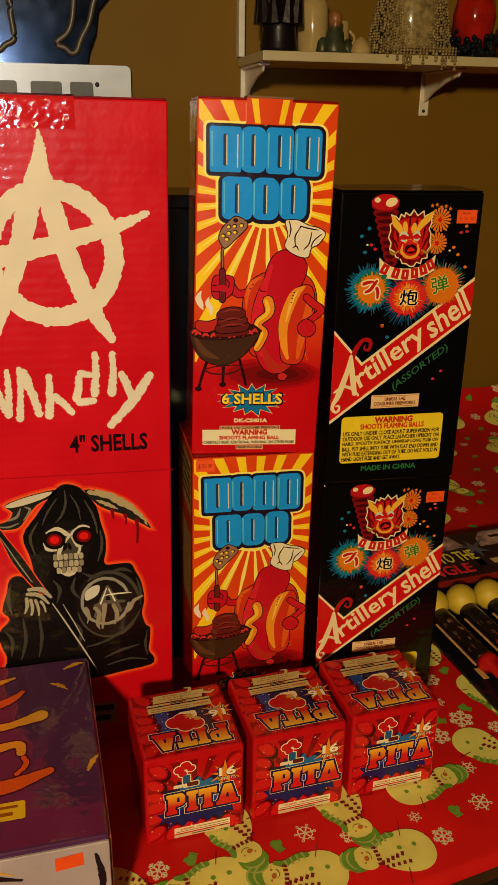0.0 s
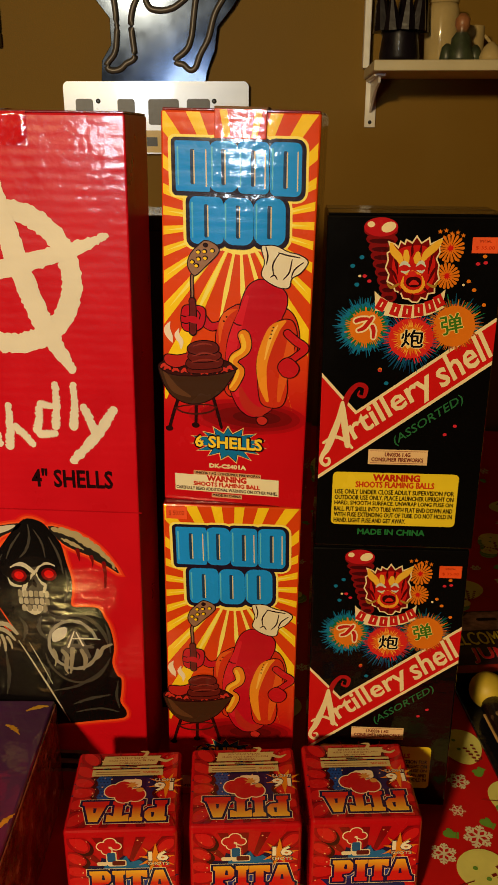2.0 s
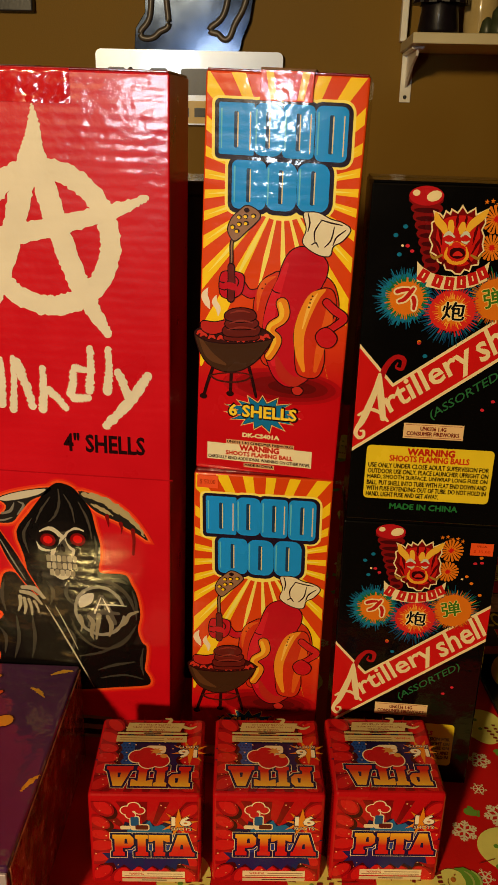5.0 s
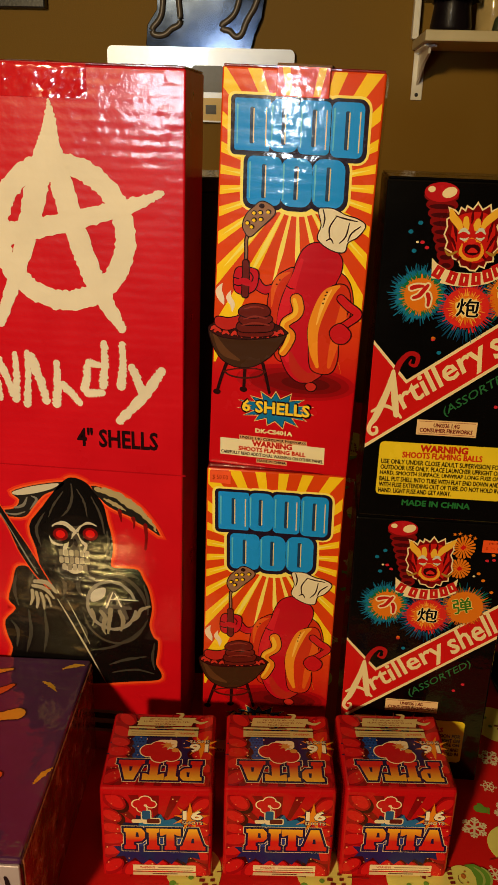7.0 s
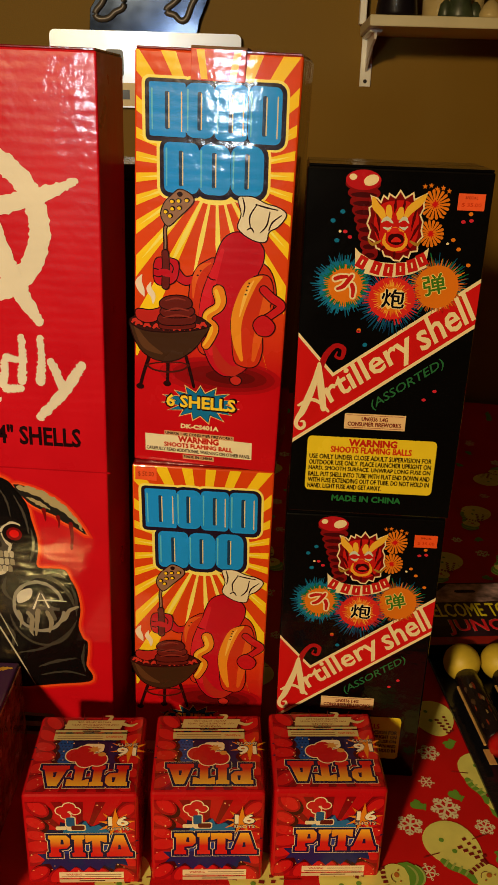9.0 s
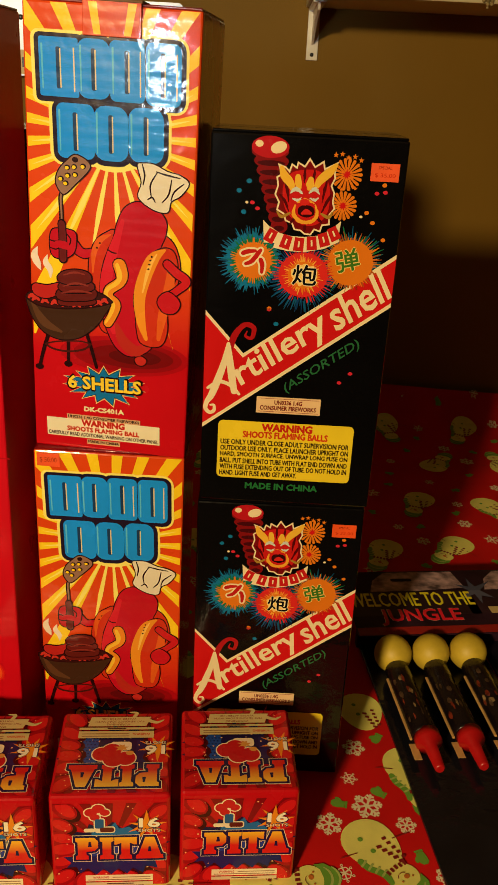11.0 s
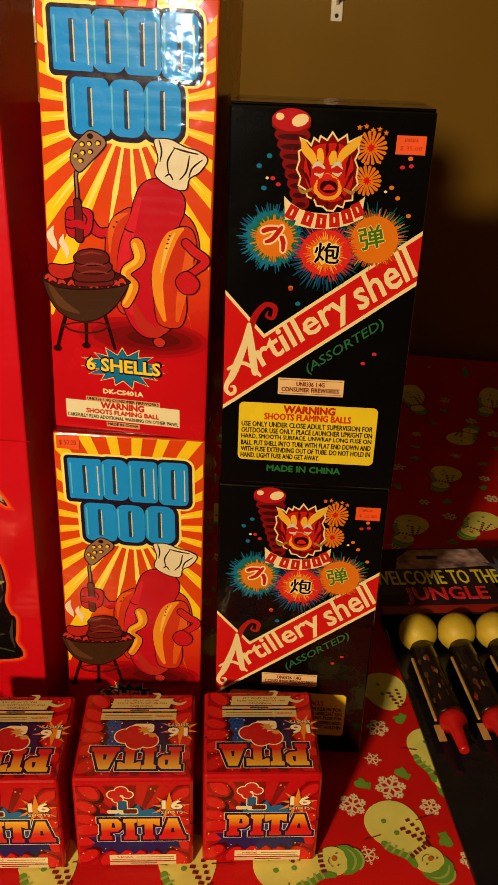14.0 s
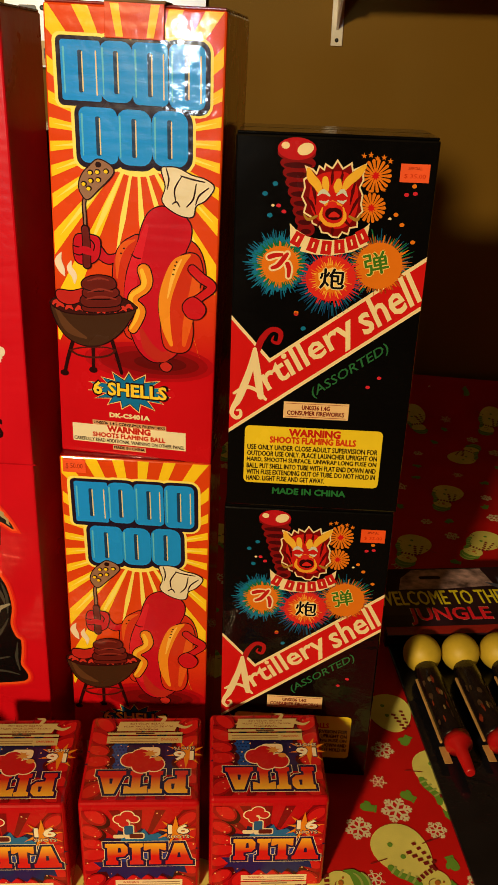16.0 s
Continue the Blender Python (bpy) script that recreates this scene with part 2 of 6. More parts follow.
def lettering(body, u, v, width, height, material, parent, k=3, place=front, turn=0.0, shear=0.0, bold=0.0, heavy=0.0, name="lettering"):
    """Words in the built-in font, fitted into width x height millimetres with the lower left corner at (u, v); heavy thickens the strokes by that many millimetres."""
    cu = bpy.data.curves.new("words", "FONT")
    cu.body, cu.shear, cu.resolution_u, cu.offset = body, shear, 2, 0.0 if "M" in body else bold * 0.75
    tmp = bpy.data.objects.new("words", cu)
    scene.collection.objects.link(tmp)
    bpy.context.view_layer.update()
    me = bpy.data.meshes.new_from_object(tmp.evaluated_get(bpy.context.evaluated_depsgraph_get()))
    bpy.data.objects.remove(tmp), bpy.data.curves.remove(cu)
    xs, ys = [w.co.x for w in me.vertices], [w.co.y for w in me.vertices]
    x0, y0, sx, sy = min(xs), min(ys), width / max(max(xs) - min(xs), 1e-6), height / max(max(ys) - min(ys), 1e-6)
    c, s = math.cos(radians(turn)), math.sin(radians(turn))
    src = bmesh.new()
    src.from_mesh(me)
    out = bmesh.new()
    for n, (dx, dy) in enumerate(((0, 0), (heavy, 0), (-heavy, 0), (0, heavy), (0, -heavy)) if heavy else ((0, 0),)):
        made = {w: out.verts.new(place(u + dx + c * (w.co.x - x0) * sx - s * (w.co.y - y0) * sy, v + dy + s * (w.co.x - x0) * sx + c * (w.co.y - y0) * sy, k + 0.08 * n)) for w in src.verts}
        for f in src.faces:
            out.faces.new([made[w] for w in f.verts])
    out.to_mesh(me)
    src.free(), out.free()
    me.name = name
    me.materials.clear()
    me.materials.append(material)
    me.update()
    ob = new(name, me)
    ob.parent = parent
    if me.polygons and me.polygons[0].normal.dot(place(0, 0, 5) - place(0, 0, 0)) < 0:
        me.flip_normals()
    return ob


# ---- the room ----
def slab(name, x0, x1, y0, y1, z0, z1, material, label, category):
    return tagged(part(name, block(x0, x1, y0, y1, z0, z1), material), label, category, kind="structure")


slab("floor", -2.6, 2.8, -3.4, 1.12, -0.1, 0.0, CARPET, "brown carpeted floor of the room", "floor")
slab("ceiling", -2.6, 2.8, -3.4, 1.12, 2.45, 2.55, CEIL, "unseen plain ceiling, darkened to cut bounced light", "ceiling")
slab("wall_north", -2.6, 2.8, 1.003, 1.12, 0, 2.45, WALL, "unseen tan wall, darkened to cut bounced light behind the table", "wall")
# the walls out of view wear the darkened paint, for deeper shadows
slab("wall_south", -2.6, 2.8, -3.5, -3.4, 0, 2.45, WALL_FAR, "unseen tan wall, darkened to cut bounced light", "wall")
slab("wall_west", -2.7, -2.6, -3.5, 1.12, 0, 2.45, WALL_FAR, "unseen tan wall, darkened to cut bounced light", "wall")
slab("wall_east", 2.8, 2.9, -3.5, 1.12, 0, 2.45, WALL_FAR, "unseen tan wall, darkened to cut bounced light", "wall")

TOP = 0.755
EDGE = math.tan(radians(11.0))


def edge_y(x):
    """Where the table's front edge runs; the table stands at a slight angle."""
    return -0.2606 + EDGE * x


def table():
    t = thing("table", pose(0, 0, 0), "dark wooden table standing against the wall", "table")
    bm = bmesh.new()
    low = [(-1.0, edge_y(-1.0)), (1.2, edge_y(1.2)), (1.2, 0.985), (-1.0, 0.985)]
    lo = [bm.verts.new((x, y, 0.715)) for x, y in low]
    hi = [bm.verts.new((x, y, 0.750)) for x, y in low]
    bm.faces.new(lo[::-1]), bm.faces.new(hi)
    for i in range(4):
        bm.faces.new((lo[i], lo[(i + 1) % 4], hi[(i + 1) % 4], hi[i]))
    bmesh.ops.bevel(bm, geom=bm.edges[:], offset=0.003, segments=2, affect="EDGES")
    part("tabletop", bm, WOOD, t)
    for x in (-0.93, 1.12):
        for y in (edge_y(x) + 0.07, 0.92):
            part("leg", block(x - 0.03, x + 0.03, y - 0.03, y + 0.03, 0, 0.715, 0.004), WOOD, t)
    return t


table()


def tablecloth():
    """One sheet: it is cut close at the front edge, lies on the table and is pushed up a little at the wall."""
    bm = bmesh.new()
    rows = []
    for i in range(45):
        x = -1.02 + 2.24 * i / 44
        y0 = edge_y(x) - 0.004
        col = [(y0 - 0.002, 0.742), (y0 - 0.001, 0.750), (y0 + 0.006, TOP)]
        col += [(y0 + 0.006 + (0.80 - y0) * k / 8, TOP) for k in range(1, 9)]
        col += [(0.87, TOP + 0.004), (0.925, TOP + 0.018), (0.962, TOP + 0.042), (0.985, TOP + 0.068 + 0.006 * math.sin(7 * x))]
        rows.append([bm.verts.new((x, y, z)) for y, z in col])
    for a, b in zip(rows, rows[1:]):
        for k in range(len(a) - 1):
            bm.faces.new((a[k], b[k], b[k + 1], a[k + 1])).smooth = True
    ob = tagged(part("tablecloth", bm, CLOTH_RED), "red holiday tablecloth printed with snowmen and snowflakes", "tablecloth")
    return ob


cloth = tablecloth()


def on_cloth(x, y, k):
    z = TOP
    if y > 0.80:
        knots = ((0.80, 0.0), (0.87, 0.004), (0.925, 0.018), (0.962, 0.042), (0.985, 0.068))
        for (a, za), (b, zb) in zip(knots, knots[1:]):
            if a <= y <= b + 1e-6:
                z = TOP + za + (zb - za) * (y - a) / (b - a)
    return Vector((x, y, z + 0.0005 + 0.0002 * k))


def cloth_shapes(name, outlines, material, k):
    bm, h = bmesh.new(), 0
    for pts in outlines:
        h += 1
        face = bm.faces.new([bm.verts.new(on_cloth(x / 1000, min(y / 1000, 0.984), k + 0.11 * (h % 7))) for x, y in pts])
        face.normal_update()
        if face.normal.z < 0:
            face.normal_flip()
    bmesh.ops.triangulate(bm, faces=bm.faces[:])
    return tagged(part(name, bm, material, cloth), kind="stuff")


def snowflake(x, y, r, turn, looped):
    """Six arms; either feathered with side twigs or crossed and ending in small loops."""
    out = []
    for a in range(6):
        ang = radians(turn + 60 * a)
        c, s = math.cos(ang), math.sin(ang)
        f = lambda u, v: (x + c * u - s * v, y + s * u + c * v)
        w = 0.075 * r
        out.append([f(0, -w), f(r * (0.82 if looped else 1), -w), f(r * (0.82 if looped else 1), w), f(0, w)])
        if looped:
            ring = [f(0.9 * r + 0.15 * r * math.cos(2 * math.pi * i / 10), 0.15 * r * math.sin(2 * math.pi * i / 10)) for i in range(10)]
            core = [f(0.9 * r + 0.07 * r * math.cos(2 * math.pi * i / 10), 0.07 * r * math.sin(2 * math.pi * i / 10)) for i in range(10)]
            for i in range(10):
                out.append([core[i], ring[i], ring[(i + 1) % 10], core[(i + 1) % 10]])
            q = 0.55 * r
            out.append([f(q, -0.34 * r), f(q + 1.5 * w, -0.34 * r), f(q + 1.5 * w, 0.34 * r), f(q, 0.34 * r)])
        else:
            for q in (0.38, 0.66):
                for side in (1, -1):
                    d = r * 0.30 * (1.35 - q)
                    out.append([f(q * r, 0), f(q * r + d - w, side * (d + w)), f(q * r + d + w, side * (d - 0.2 * w)), f(q * r + 2 * w, 0)])
    return out


def snowman(x, y, turn, s=1.0, head=True):
    """Cream egg body and round head, striped green cap and scarf end, red scarf dashes, buttons and thin arms."""
    c, sn = math.cos(radians(turn)), math.sin(radians(turn))
    f = lambda u, v: (x + s * (-c * u - sn * v), y + s * (-sn * u + c * v))
    mv = lambda pts: [f(u, v) for u, v in pts]
    egg = [(23.5 * math.cos(a) * (1 - 0.20 * math.sin(a)), 29 * math.sin(a) - 2) for a in (2 * math.pi * i / 32 for i in range(32))]
    cream = [mv(egg), mv(oval(0, 35, 13.5, 12.5))]
    green = [mv([(-13.5, 40), (-8, 45), (0, 46.5), (8, 45), (13.5, 40), (14, 49), (8, 57), (-1, 61), (-9, 56), (-13.5, 48)])]
    green += [mv(stroke([(-20, 4), (-19, 12), (-15, 19), (-12, 26), (-13, 33)], [6, 6, 6, 7, 5]))]
    pale = [mv(stroke(arc(0, 30 + 6.5 * i, 14, 17, 45, 135, 8), [1, 1.6, 2, 2, 2, 2, 2, 1.6, 1])) for i in range(1, 3)]
    pale += [mv(stroke([(-22.5 + 2.6 * i, 8 + 5.5 * i), (-16.5 + 2.6 * i, 6 + 5.5 * i)], [2, 2])) for i in range(4)]
    dash = lambda u, v, w, h, a: mv([(u + dx * math.cos(a) - dy * math.sin(a), v + dx * math.sin(a) + dy * math.cos(a)) for dx, dy in ((-w, -h), (w, -h), (w, h), (-w, h))])
    dark = [dash(3 + 1.5 * i, 2 + 5.2 * i, 2.3, 1.5, 0.3) for i in range(5)] + [dash(12.5 + 0.3 * i, -2 + 5.6 * i, 1.8, 1.4, 0.2) for i in range(5)]
    dark += [dash(-9 + 4.6 * i, 24.5 + 0.5 * abs(i - 2), 1.3, 2.1, 0) for i in range(5)]
    dark += [mv(stroke([(-17, -4), (-32, -8)], [0.9, 0.7])), mv(stroke([(19, 2), (36, 6)], [0.9, 0.7])), mv(stroke(arc(-1, 35, 5, 4, 200, 320, 6), [0.5] * 7))]
    gold = [mv(oval(-4, 2, 2.3, 2.3, 12)), mv(oval(-5, -13, 2.3, 2.3, 12))]
    nose = [mv(oval(1.5, 36, 2.6, 2.2, 12)), mv(oval(-5, 38, 0.9, 0.9, 8)), mv(oval(6, 38.5, 0.9, 0.9, 8))]
    if not head:
        return cream[:1], [], [], dark[:10], gold, []
    return cream, green, pale, dark, gold, nose


def mitten(x, y, turn):
    c, s = math.cos(radians(turn)), math.sin(radians(turn))
    f = lambda pts: [(x + c * u - s * v, y + s * u + c * v) for u, v in pts]
    return [f([(-3.6, -6), (3.6, -6), (4.6, 0), (4.4, 4.5), (2, 7), (-2, 7), (-4.4, 4.5), (-4.6, 0)]), f(oval(5, 0.6, 2.2, 3.6, 12, -28)), f([(-4.2, -8.4), (4.2, -8.4), (4.2, -6.3), (-4.2, -6.3)])]


def cloth_print():
    rnd = random.Random(5)
    men = [(247, -86, 218), (293, 8, 192), (152, -128, 279), (66, -136, 195), (-50, -145, 200), (108, -206, 92), (18, -214, 84), (-72, -206, 96), (-160, -200, 250)]
    flakes = [(22, -167, 11), (64, -178, 10), (153, -196, 11), (209, -162, 12), (-123, -184, 11), (-28, -203, 10), (135, -168, 7), (245, -39, 15), (208, -62, 13), (218, -114, 9), (279, -59, 10), (239, 36, 12), (231, -6, 8), (306, -112, 10)]
    greens = [(178, -168, 20), (-91, -178, 160), (-9, -177, 30), (257, -22, 60), (288, -94, 200), (218, -38, 80), (264, 50, 150)]
    for i in range(-7, 9):
        for j in range(-1, 8):
            x, y = 130 * i + 50 * (j % 2) + rnd.uniform(-12, 12), 150 * j + rnd.uniform(-12, 12)
            if y > 930 or (-250 < x < 330 and y < 150) or y < 1000 * edge_y(x / 1000) + 70:
                continue
            men.append((x, y, rnd.choice((15, 160, 200, 340)) + rnd.uniform(-20, 20)))
            flakes.append((x + 62, y + rnd.uniform(-10, 40), rnd.uniform(9, 14)))
            flakes.append((x + 30, y + 74, rnd.uniform(8, 12)))
            greens.append((x - 42, y + 58, rnd.uniform(0, 360))), greens.append((x + 54, y - 38, rnd.uniform(0, 360)))
    sets = [[], [], [], [], [], []]
    for x, y, a in men:
        for s, shapes in zip(sets, snowman(x, y, a, 1.04)):
            s.extend(shapes)
    for shapes, more in zip(sets, snowman(252, 88, 190, 1.0, False)):
        shapes.extend(more)
    cloth_shapes("snowman_print", sets[0], CLOTH_CREAM, 1)
    cloth_shapes("cap_print", sets[1], CLOTH_GREEN, 2)
    cloth_shapes("stripe_print", sets[2], CLOTH_PALE_GREEN, 3)
    cloth_shapes("scarf_print", sets[3], CLOTH_DARK, 4)
    cloth_shapes("button_print", sets[4], CLOTH_GREEN, 3)
    cloth_shapes("nose_print", sets[5], CLOTH_ORANGE, 5)
    cloth_shapes("snowflake_print", [p for i, (x, y, r) in enumerate(flakes) for p in snowflake(x, y, r, rnd.uniform(0, 60), i % 3 == 0)], CLOTH_WHITE, -1.6)
    cloth_shapes("mitten_print", [q for x, y, a in greens for q in mitten(x, y, a)], CLOTH_GREEN, -0.6)


cloth_print()


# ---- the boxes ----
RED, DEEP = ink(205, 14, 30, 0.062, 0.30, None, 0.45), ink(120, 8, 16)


def carton(name, m, w, d, h, material, label, side=None, bevel=0.0016):
    """A carton with its origin at the foot of the front face; body plus closed top flaps."""
    t = thing(name, m, label, "box")
    part("body", block(-w / 2, w / 2, 0, d, 0, h - 0.0012, bevel), material, t)
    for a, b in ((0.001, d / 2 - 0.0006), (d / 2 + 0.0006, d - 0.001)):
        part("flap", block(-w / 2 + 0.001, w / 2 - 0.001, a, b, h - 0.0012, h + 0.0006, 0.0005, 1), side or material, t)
    return t


def big_red_box():
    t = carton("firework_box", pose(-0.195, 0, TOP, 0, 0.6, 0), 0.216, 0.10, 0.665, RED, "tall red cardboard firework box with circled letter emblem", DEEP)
    cream = ink(228, 216, 194, 0.03, 0.4, None, 0.1)
    face = lambda u, v, k: front(u + 7 - 0.0105 * v, v, k)
    w = lambda name, pts, widths, seed, k=2: flat(name, stroke(pts, widths, 1.7, seed, 18), cream, t, k, face)
    rnd = random.Random(3)
    inner, outer = [[(r + rnd.uniform(-1.1, 1.1)) for _ in range(144)] for r in (46.5, 64)]
    bm = bmesh.new()
    for i in range(144):
        q = [(inner[i], i), (outer[i], i), (outer[(i + 1) % 144], i + 1), (inner[(i + 1) % 144], i + 1)]
        bm.faces.new([bm.verts.new(face(4 + 0.97 * r * math.cos(radians(2.5 * n)), 535 + r * math.sin(radians(2.5 * n)), 2)) for r, n in q])
    bmesh.ops.remove_doubles(bm, verts=bm.verts[:], dist=1e-6)
    part("ring_print", bm, cream, t)
    w("stroke_print", [(-1, 638), (-2, 612), (-14, 575), (-30, 520), (-54, 458)], [2, 15, 19, 16, 9], 1, 3)
    w("stroke_print", [(-2, 612), (6, 575), (20, 525), (34, 490), (52, 458)], [12, 18, 18, 17, 8], 2, 4)
    w("stroke_print", [(-92, 515), (-49, 531), (0, 543), (55, 558), (88, 571)], [8, 18, 16, 13, 5], 4, 5)
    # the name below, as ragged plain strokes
    for i, (x0, y0, x1, y1, wd) in enumerate(((-96, 384, -88, 436, 8), (-84, 434, -74, 388, 9), (-66, 430, -60, 388, 7), (-60, 424, -48, 392, 8), (-46, 388, -44, 430, 7), (-36, 384, -33, 432, 7), (-30, 428, -18, 388, 9),
                                              (-9, 386, -7, 424, 8), (-2, 404, 12, 388, 8), (17, 402, 20, 422, 8), (22, 426, 32, 424, 7), (20, 398, 33, 399, 8), (34, 406, 36, 444, 8), (50, 406, 52, 444, 8))):
        w("name_stroke", [(x0, y0), ((x0 + x1) / 2 + 1, (y0 + y1) / 2), (x1, y1)], [wd, wd - 1, wd - 2], 20 + i, 2 + 0.2 * (i % 4))
    w("name_stroke", [(86, 422), (70, 398), (48, 374)], [8, 9, 8], 50, 2)
    w("name_stroke", [(60, 424), (70, 400)], [7, 8], 51, 3)
    lettering('4" SHELLS', 8, 347, 74, 18, ink(34, 8, 12), t, 2, face, bold=0.03, heavy=0.12)
    # the hooded picture below as plain dark shapes with a glowing rim
    dark, coal, grime, grey, bone = ink(14, 11, 12), ink(36, 32, 30), ink(70, 64, 58), ink(128, 122, 114), ink(206, 196, 174)
    robe = smooth([(-0.3, 314.8), (13, 311.3), (21.2, 301.8), (29.6, 289), (33, 271.6), (36.9, 253.9), (36.6, 238.5), (34.4, 226.9), (37.3, 222.6), (47.3, 222.9), (60.7, 222), (65.6, 212.4), (71, 199.8), (73.7, 179.3), (70.8, 161), (74.8, 146.8), (78.9, 142.9), (78.2, 127.9), (76.7, 115.2), (82.1, 104.4), (78.3, 96.3), (50.2, 91.5), (23, 86.8), (-18.1, 81.5), (-70.8, 76.1), (-74.2, 103.3), (-70, 121.2), (-74.2, 136.4), (-75, 153.3), (-63.2, 167.9), (-69.8, 178.1), (-63.9, 198.8), (-59.6, 213.9), (-50.7, 217.5), (-36.3, 213), (-37.8, 236.4), (-43.2, 261.3), (-29.7, 281.7), (-11.1, 306.8)], 3)
    for i, (d, c) in enumerate(((5.5, (214, 22, 28)), (4.0, (224, 44, 28)), (2.4, (238, 84, 34)))):
        flat("rim_print", grow(robe, d), ink(*c), t, 1 + 0.5 * i, face)
    near_blade = smooth([(-57.8, 295.7), (-38.2, 303.7), (-8, 309.7), (-11.9, 302.5), (-26.8, 294.9), (-38.3, 281), (-46.5, 271), (-60.9, 269.6), (-70.9, 271.2), (-68, 275.9), (-56.1, 279), (-50.8, 288.2)], 3)
    far_blade = smooth([(18.5, 307.5), (38.6, 303.7), (56.7, 294.4), (70.5, 281.5), (83.1, 261.1), (72.7, 267.4), (60.9, 273.6), (55.1, 278.6), (42.8, 283.6), (30.2, 291.2)], 3)
    for blade in (near_blade, far_blade):
        flat("rim_print", grow(blade, 3.6), ink(230, 56, 30), t, 2.1, face)
        flat("rim_print", grow(blade, 1.6), ink(240, 96, 44), t, 2.6, face)
    flat("robe_print", robe, dark, t, 3.2, face)
    flat("blade_print", near_blade, coal, t, 3.2, face)
    flat("blade_print", smooth([(-56.7, 295.8), (-38.2, 302.9), (-12.5, 308), (-18.4, 302), (-36.2, 295.8), (-52.5, 292.9)], 3), bone, t, 4, face)
    flats("blade_print", [stroke([(-55.5, 279.6), (-47.2, 283), (-43, 291.5)], [2, 3, 1]), stroke([(-65.6, 273.3), (-55.6, 272.5), (-46.2, 276)], [1, 2, 1]), stroke([(-38.9, 292.9), (-34.1, 289.5), (-40.9, 279.1)], [1, 2.6, 1])], grey, t, 4.2, face)
    flat("blade_print", far_blade, coal, t, 3.4, face)
    flats("blade_print", [stroke([(22.9, 305.1), (38.5, 301), (55.4, 291.6), (70, 279.2), (79.6, 265.2)], [3, 8, 8, 5, 1], 2.0, 5), stroke([(30.9, 295.1), (40.6, 290.4), (50.3, 284.7)], [2, 4, 1], 1.2, 4)], ink(176, 158, 118), t, 4.4, face)
    flats("blade_print", [stroke([(26.1, 299.5), (38.3, 296.2), (48, 290.5)], [1, 3, 1], 1.6, 7), stroke([(52.9, 287.6), (62.6, 280.8), (68.9, 274.2)], [1, 2.6, 1], 1.4, 8)], coal, t, 5, face)
    flats("drip_print", [stroke([(68.8, 271), (69.6, 259.4), (68.6, 245.4)], [4, 3, 2.4]), stroke([(44.8, 283.8), (45.6, 277.8), (46, 272.9)], [4, 2.4, 1]), stroke([(57.5, 277.2), (58.4, 272.3), (57.8, 266.8)], [4, 2, 1])], ink(122, 12, 16), t, 4.8, face)
    # hood folds
    flats("hood_print", [stroke(p, w, 0.6, i) for i, (p, w) in enumerate((([(-0.2, 308.2), (0.1, 294.8), (-4, 282.3), (-11, 273.6)], [1, 2.2, 2.4, 1]), ([(5, 303.2), (11.3, 290.3), (13.6, 275.5)], [0.8, 2, 1]), ([(-8.6, 299.5), (-18.1, 285.3), (-23.7, 272.5)], [1, 2, 1]), ([(18.5, 296.3), (26.2, 277.9), (29.5, 258.9)], [1, 2.4, 1]), ([(-27.5, 276.4), (-36.2, 259.1), (-32.9, 239.7)], [1, 3, 1]), ([(32.1, 261.9), (33, 245.2), (28.3, 227.8)], [1, 3, 1])))], grime, t, 4.2, face)
    flat("hood_print", smooth([(-24.5, 260), (-17.7, 271.1), (-2.4, 275.6), (15.1, 273.7), (22.8, 266.7), (23.1, 250), (15.5, 226.7), (4.7, 214.8), (-5.7, 213.9), (-15.2, 226.9), (-23.5, 243.3)], 3), ink(22, 17, 17), t, 4.6, face)
    # pale mask
    flat("mask_print", smooth([(-19.7, 263.8), (-11.4, 267.8), (-2.5, 264.6), (4.6, 265.2), (14.9, 269.9), (21.2, 264.9), (19.7, 253.6), (12.8, 246.3), (10.7, 234.3), (8.6, 220.9), (0.1, 215), (-9, 218.3), (-11.8, 232.9), (-14.4, 241.8), (-22.9, 245), (-23.8, 254.5)], 3), grime, t, 5, face)
    flats("mask_print", [stroke(p, w, 0.6, 20 + i) for i, (p, w) in enumerate((([(-20.2, 263.2), (-10.4, 266.7), (-1.6, 261.3), (1.7, 257.2)], [2, 5, 5, 2]), ([(21.3, 266.5), (14.3, 268.2), (6, 262.5), (2.3, 258.9)], [2, 4, 4, 2]), ([(-23.5, 251.7), (-19.8, 245.3), (-12.2, 243.7)], [2, 4.6, 2]), ([(1.8, 258.8), (-5.9, 248.7), (-9.3, 241.1), (-10.8, 233)], [2, 4, 4, 2]), ([(4.2, 256.8), (8.4, 248.8), (11.2, 244.5), (8.8, 237.5)], [2, 4, 3, 2]), ([(-10.5, 219.9), (-0.9, 215.5), (8.1, 221.5)], [3, 6, 3]), ([(21, 260.4), (19.2, 252.5), (13.9, 247.5)], [1, 3, 2])))], bone, t, 5.8, face)
    flats("mask_print", [oval(u, v, 11, 10.4, 18) for u, v in [(-13.1, 254.8), (15.6, 257.2)]] + [stroke([(-2.2, 250.1), (-3.5, 246.1), (-5.2, 242.6)], [2, 4, 2]), stroke([(0.3, 250.3), (1.1, 246.5), (2, 243.7)], [2, 4, 2])], ink(20, 10, 10), t, 6.4, face)
    flats("mask_print", [oval(u, v, 7.4, 6.8, 16) for u, v in [(-13.1, 254.8), (15.8, 257.2)]], ink(120, 10, 14), t, 7.2, face)
    flats("mask_print", [oval(u, v, 4.6, 4.2, 16) for u, v in [(-13.1, 255.1), (15.8, 257.5)]], ink(228, 24, 22), t, 8, face)
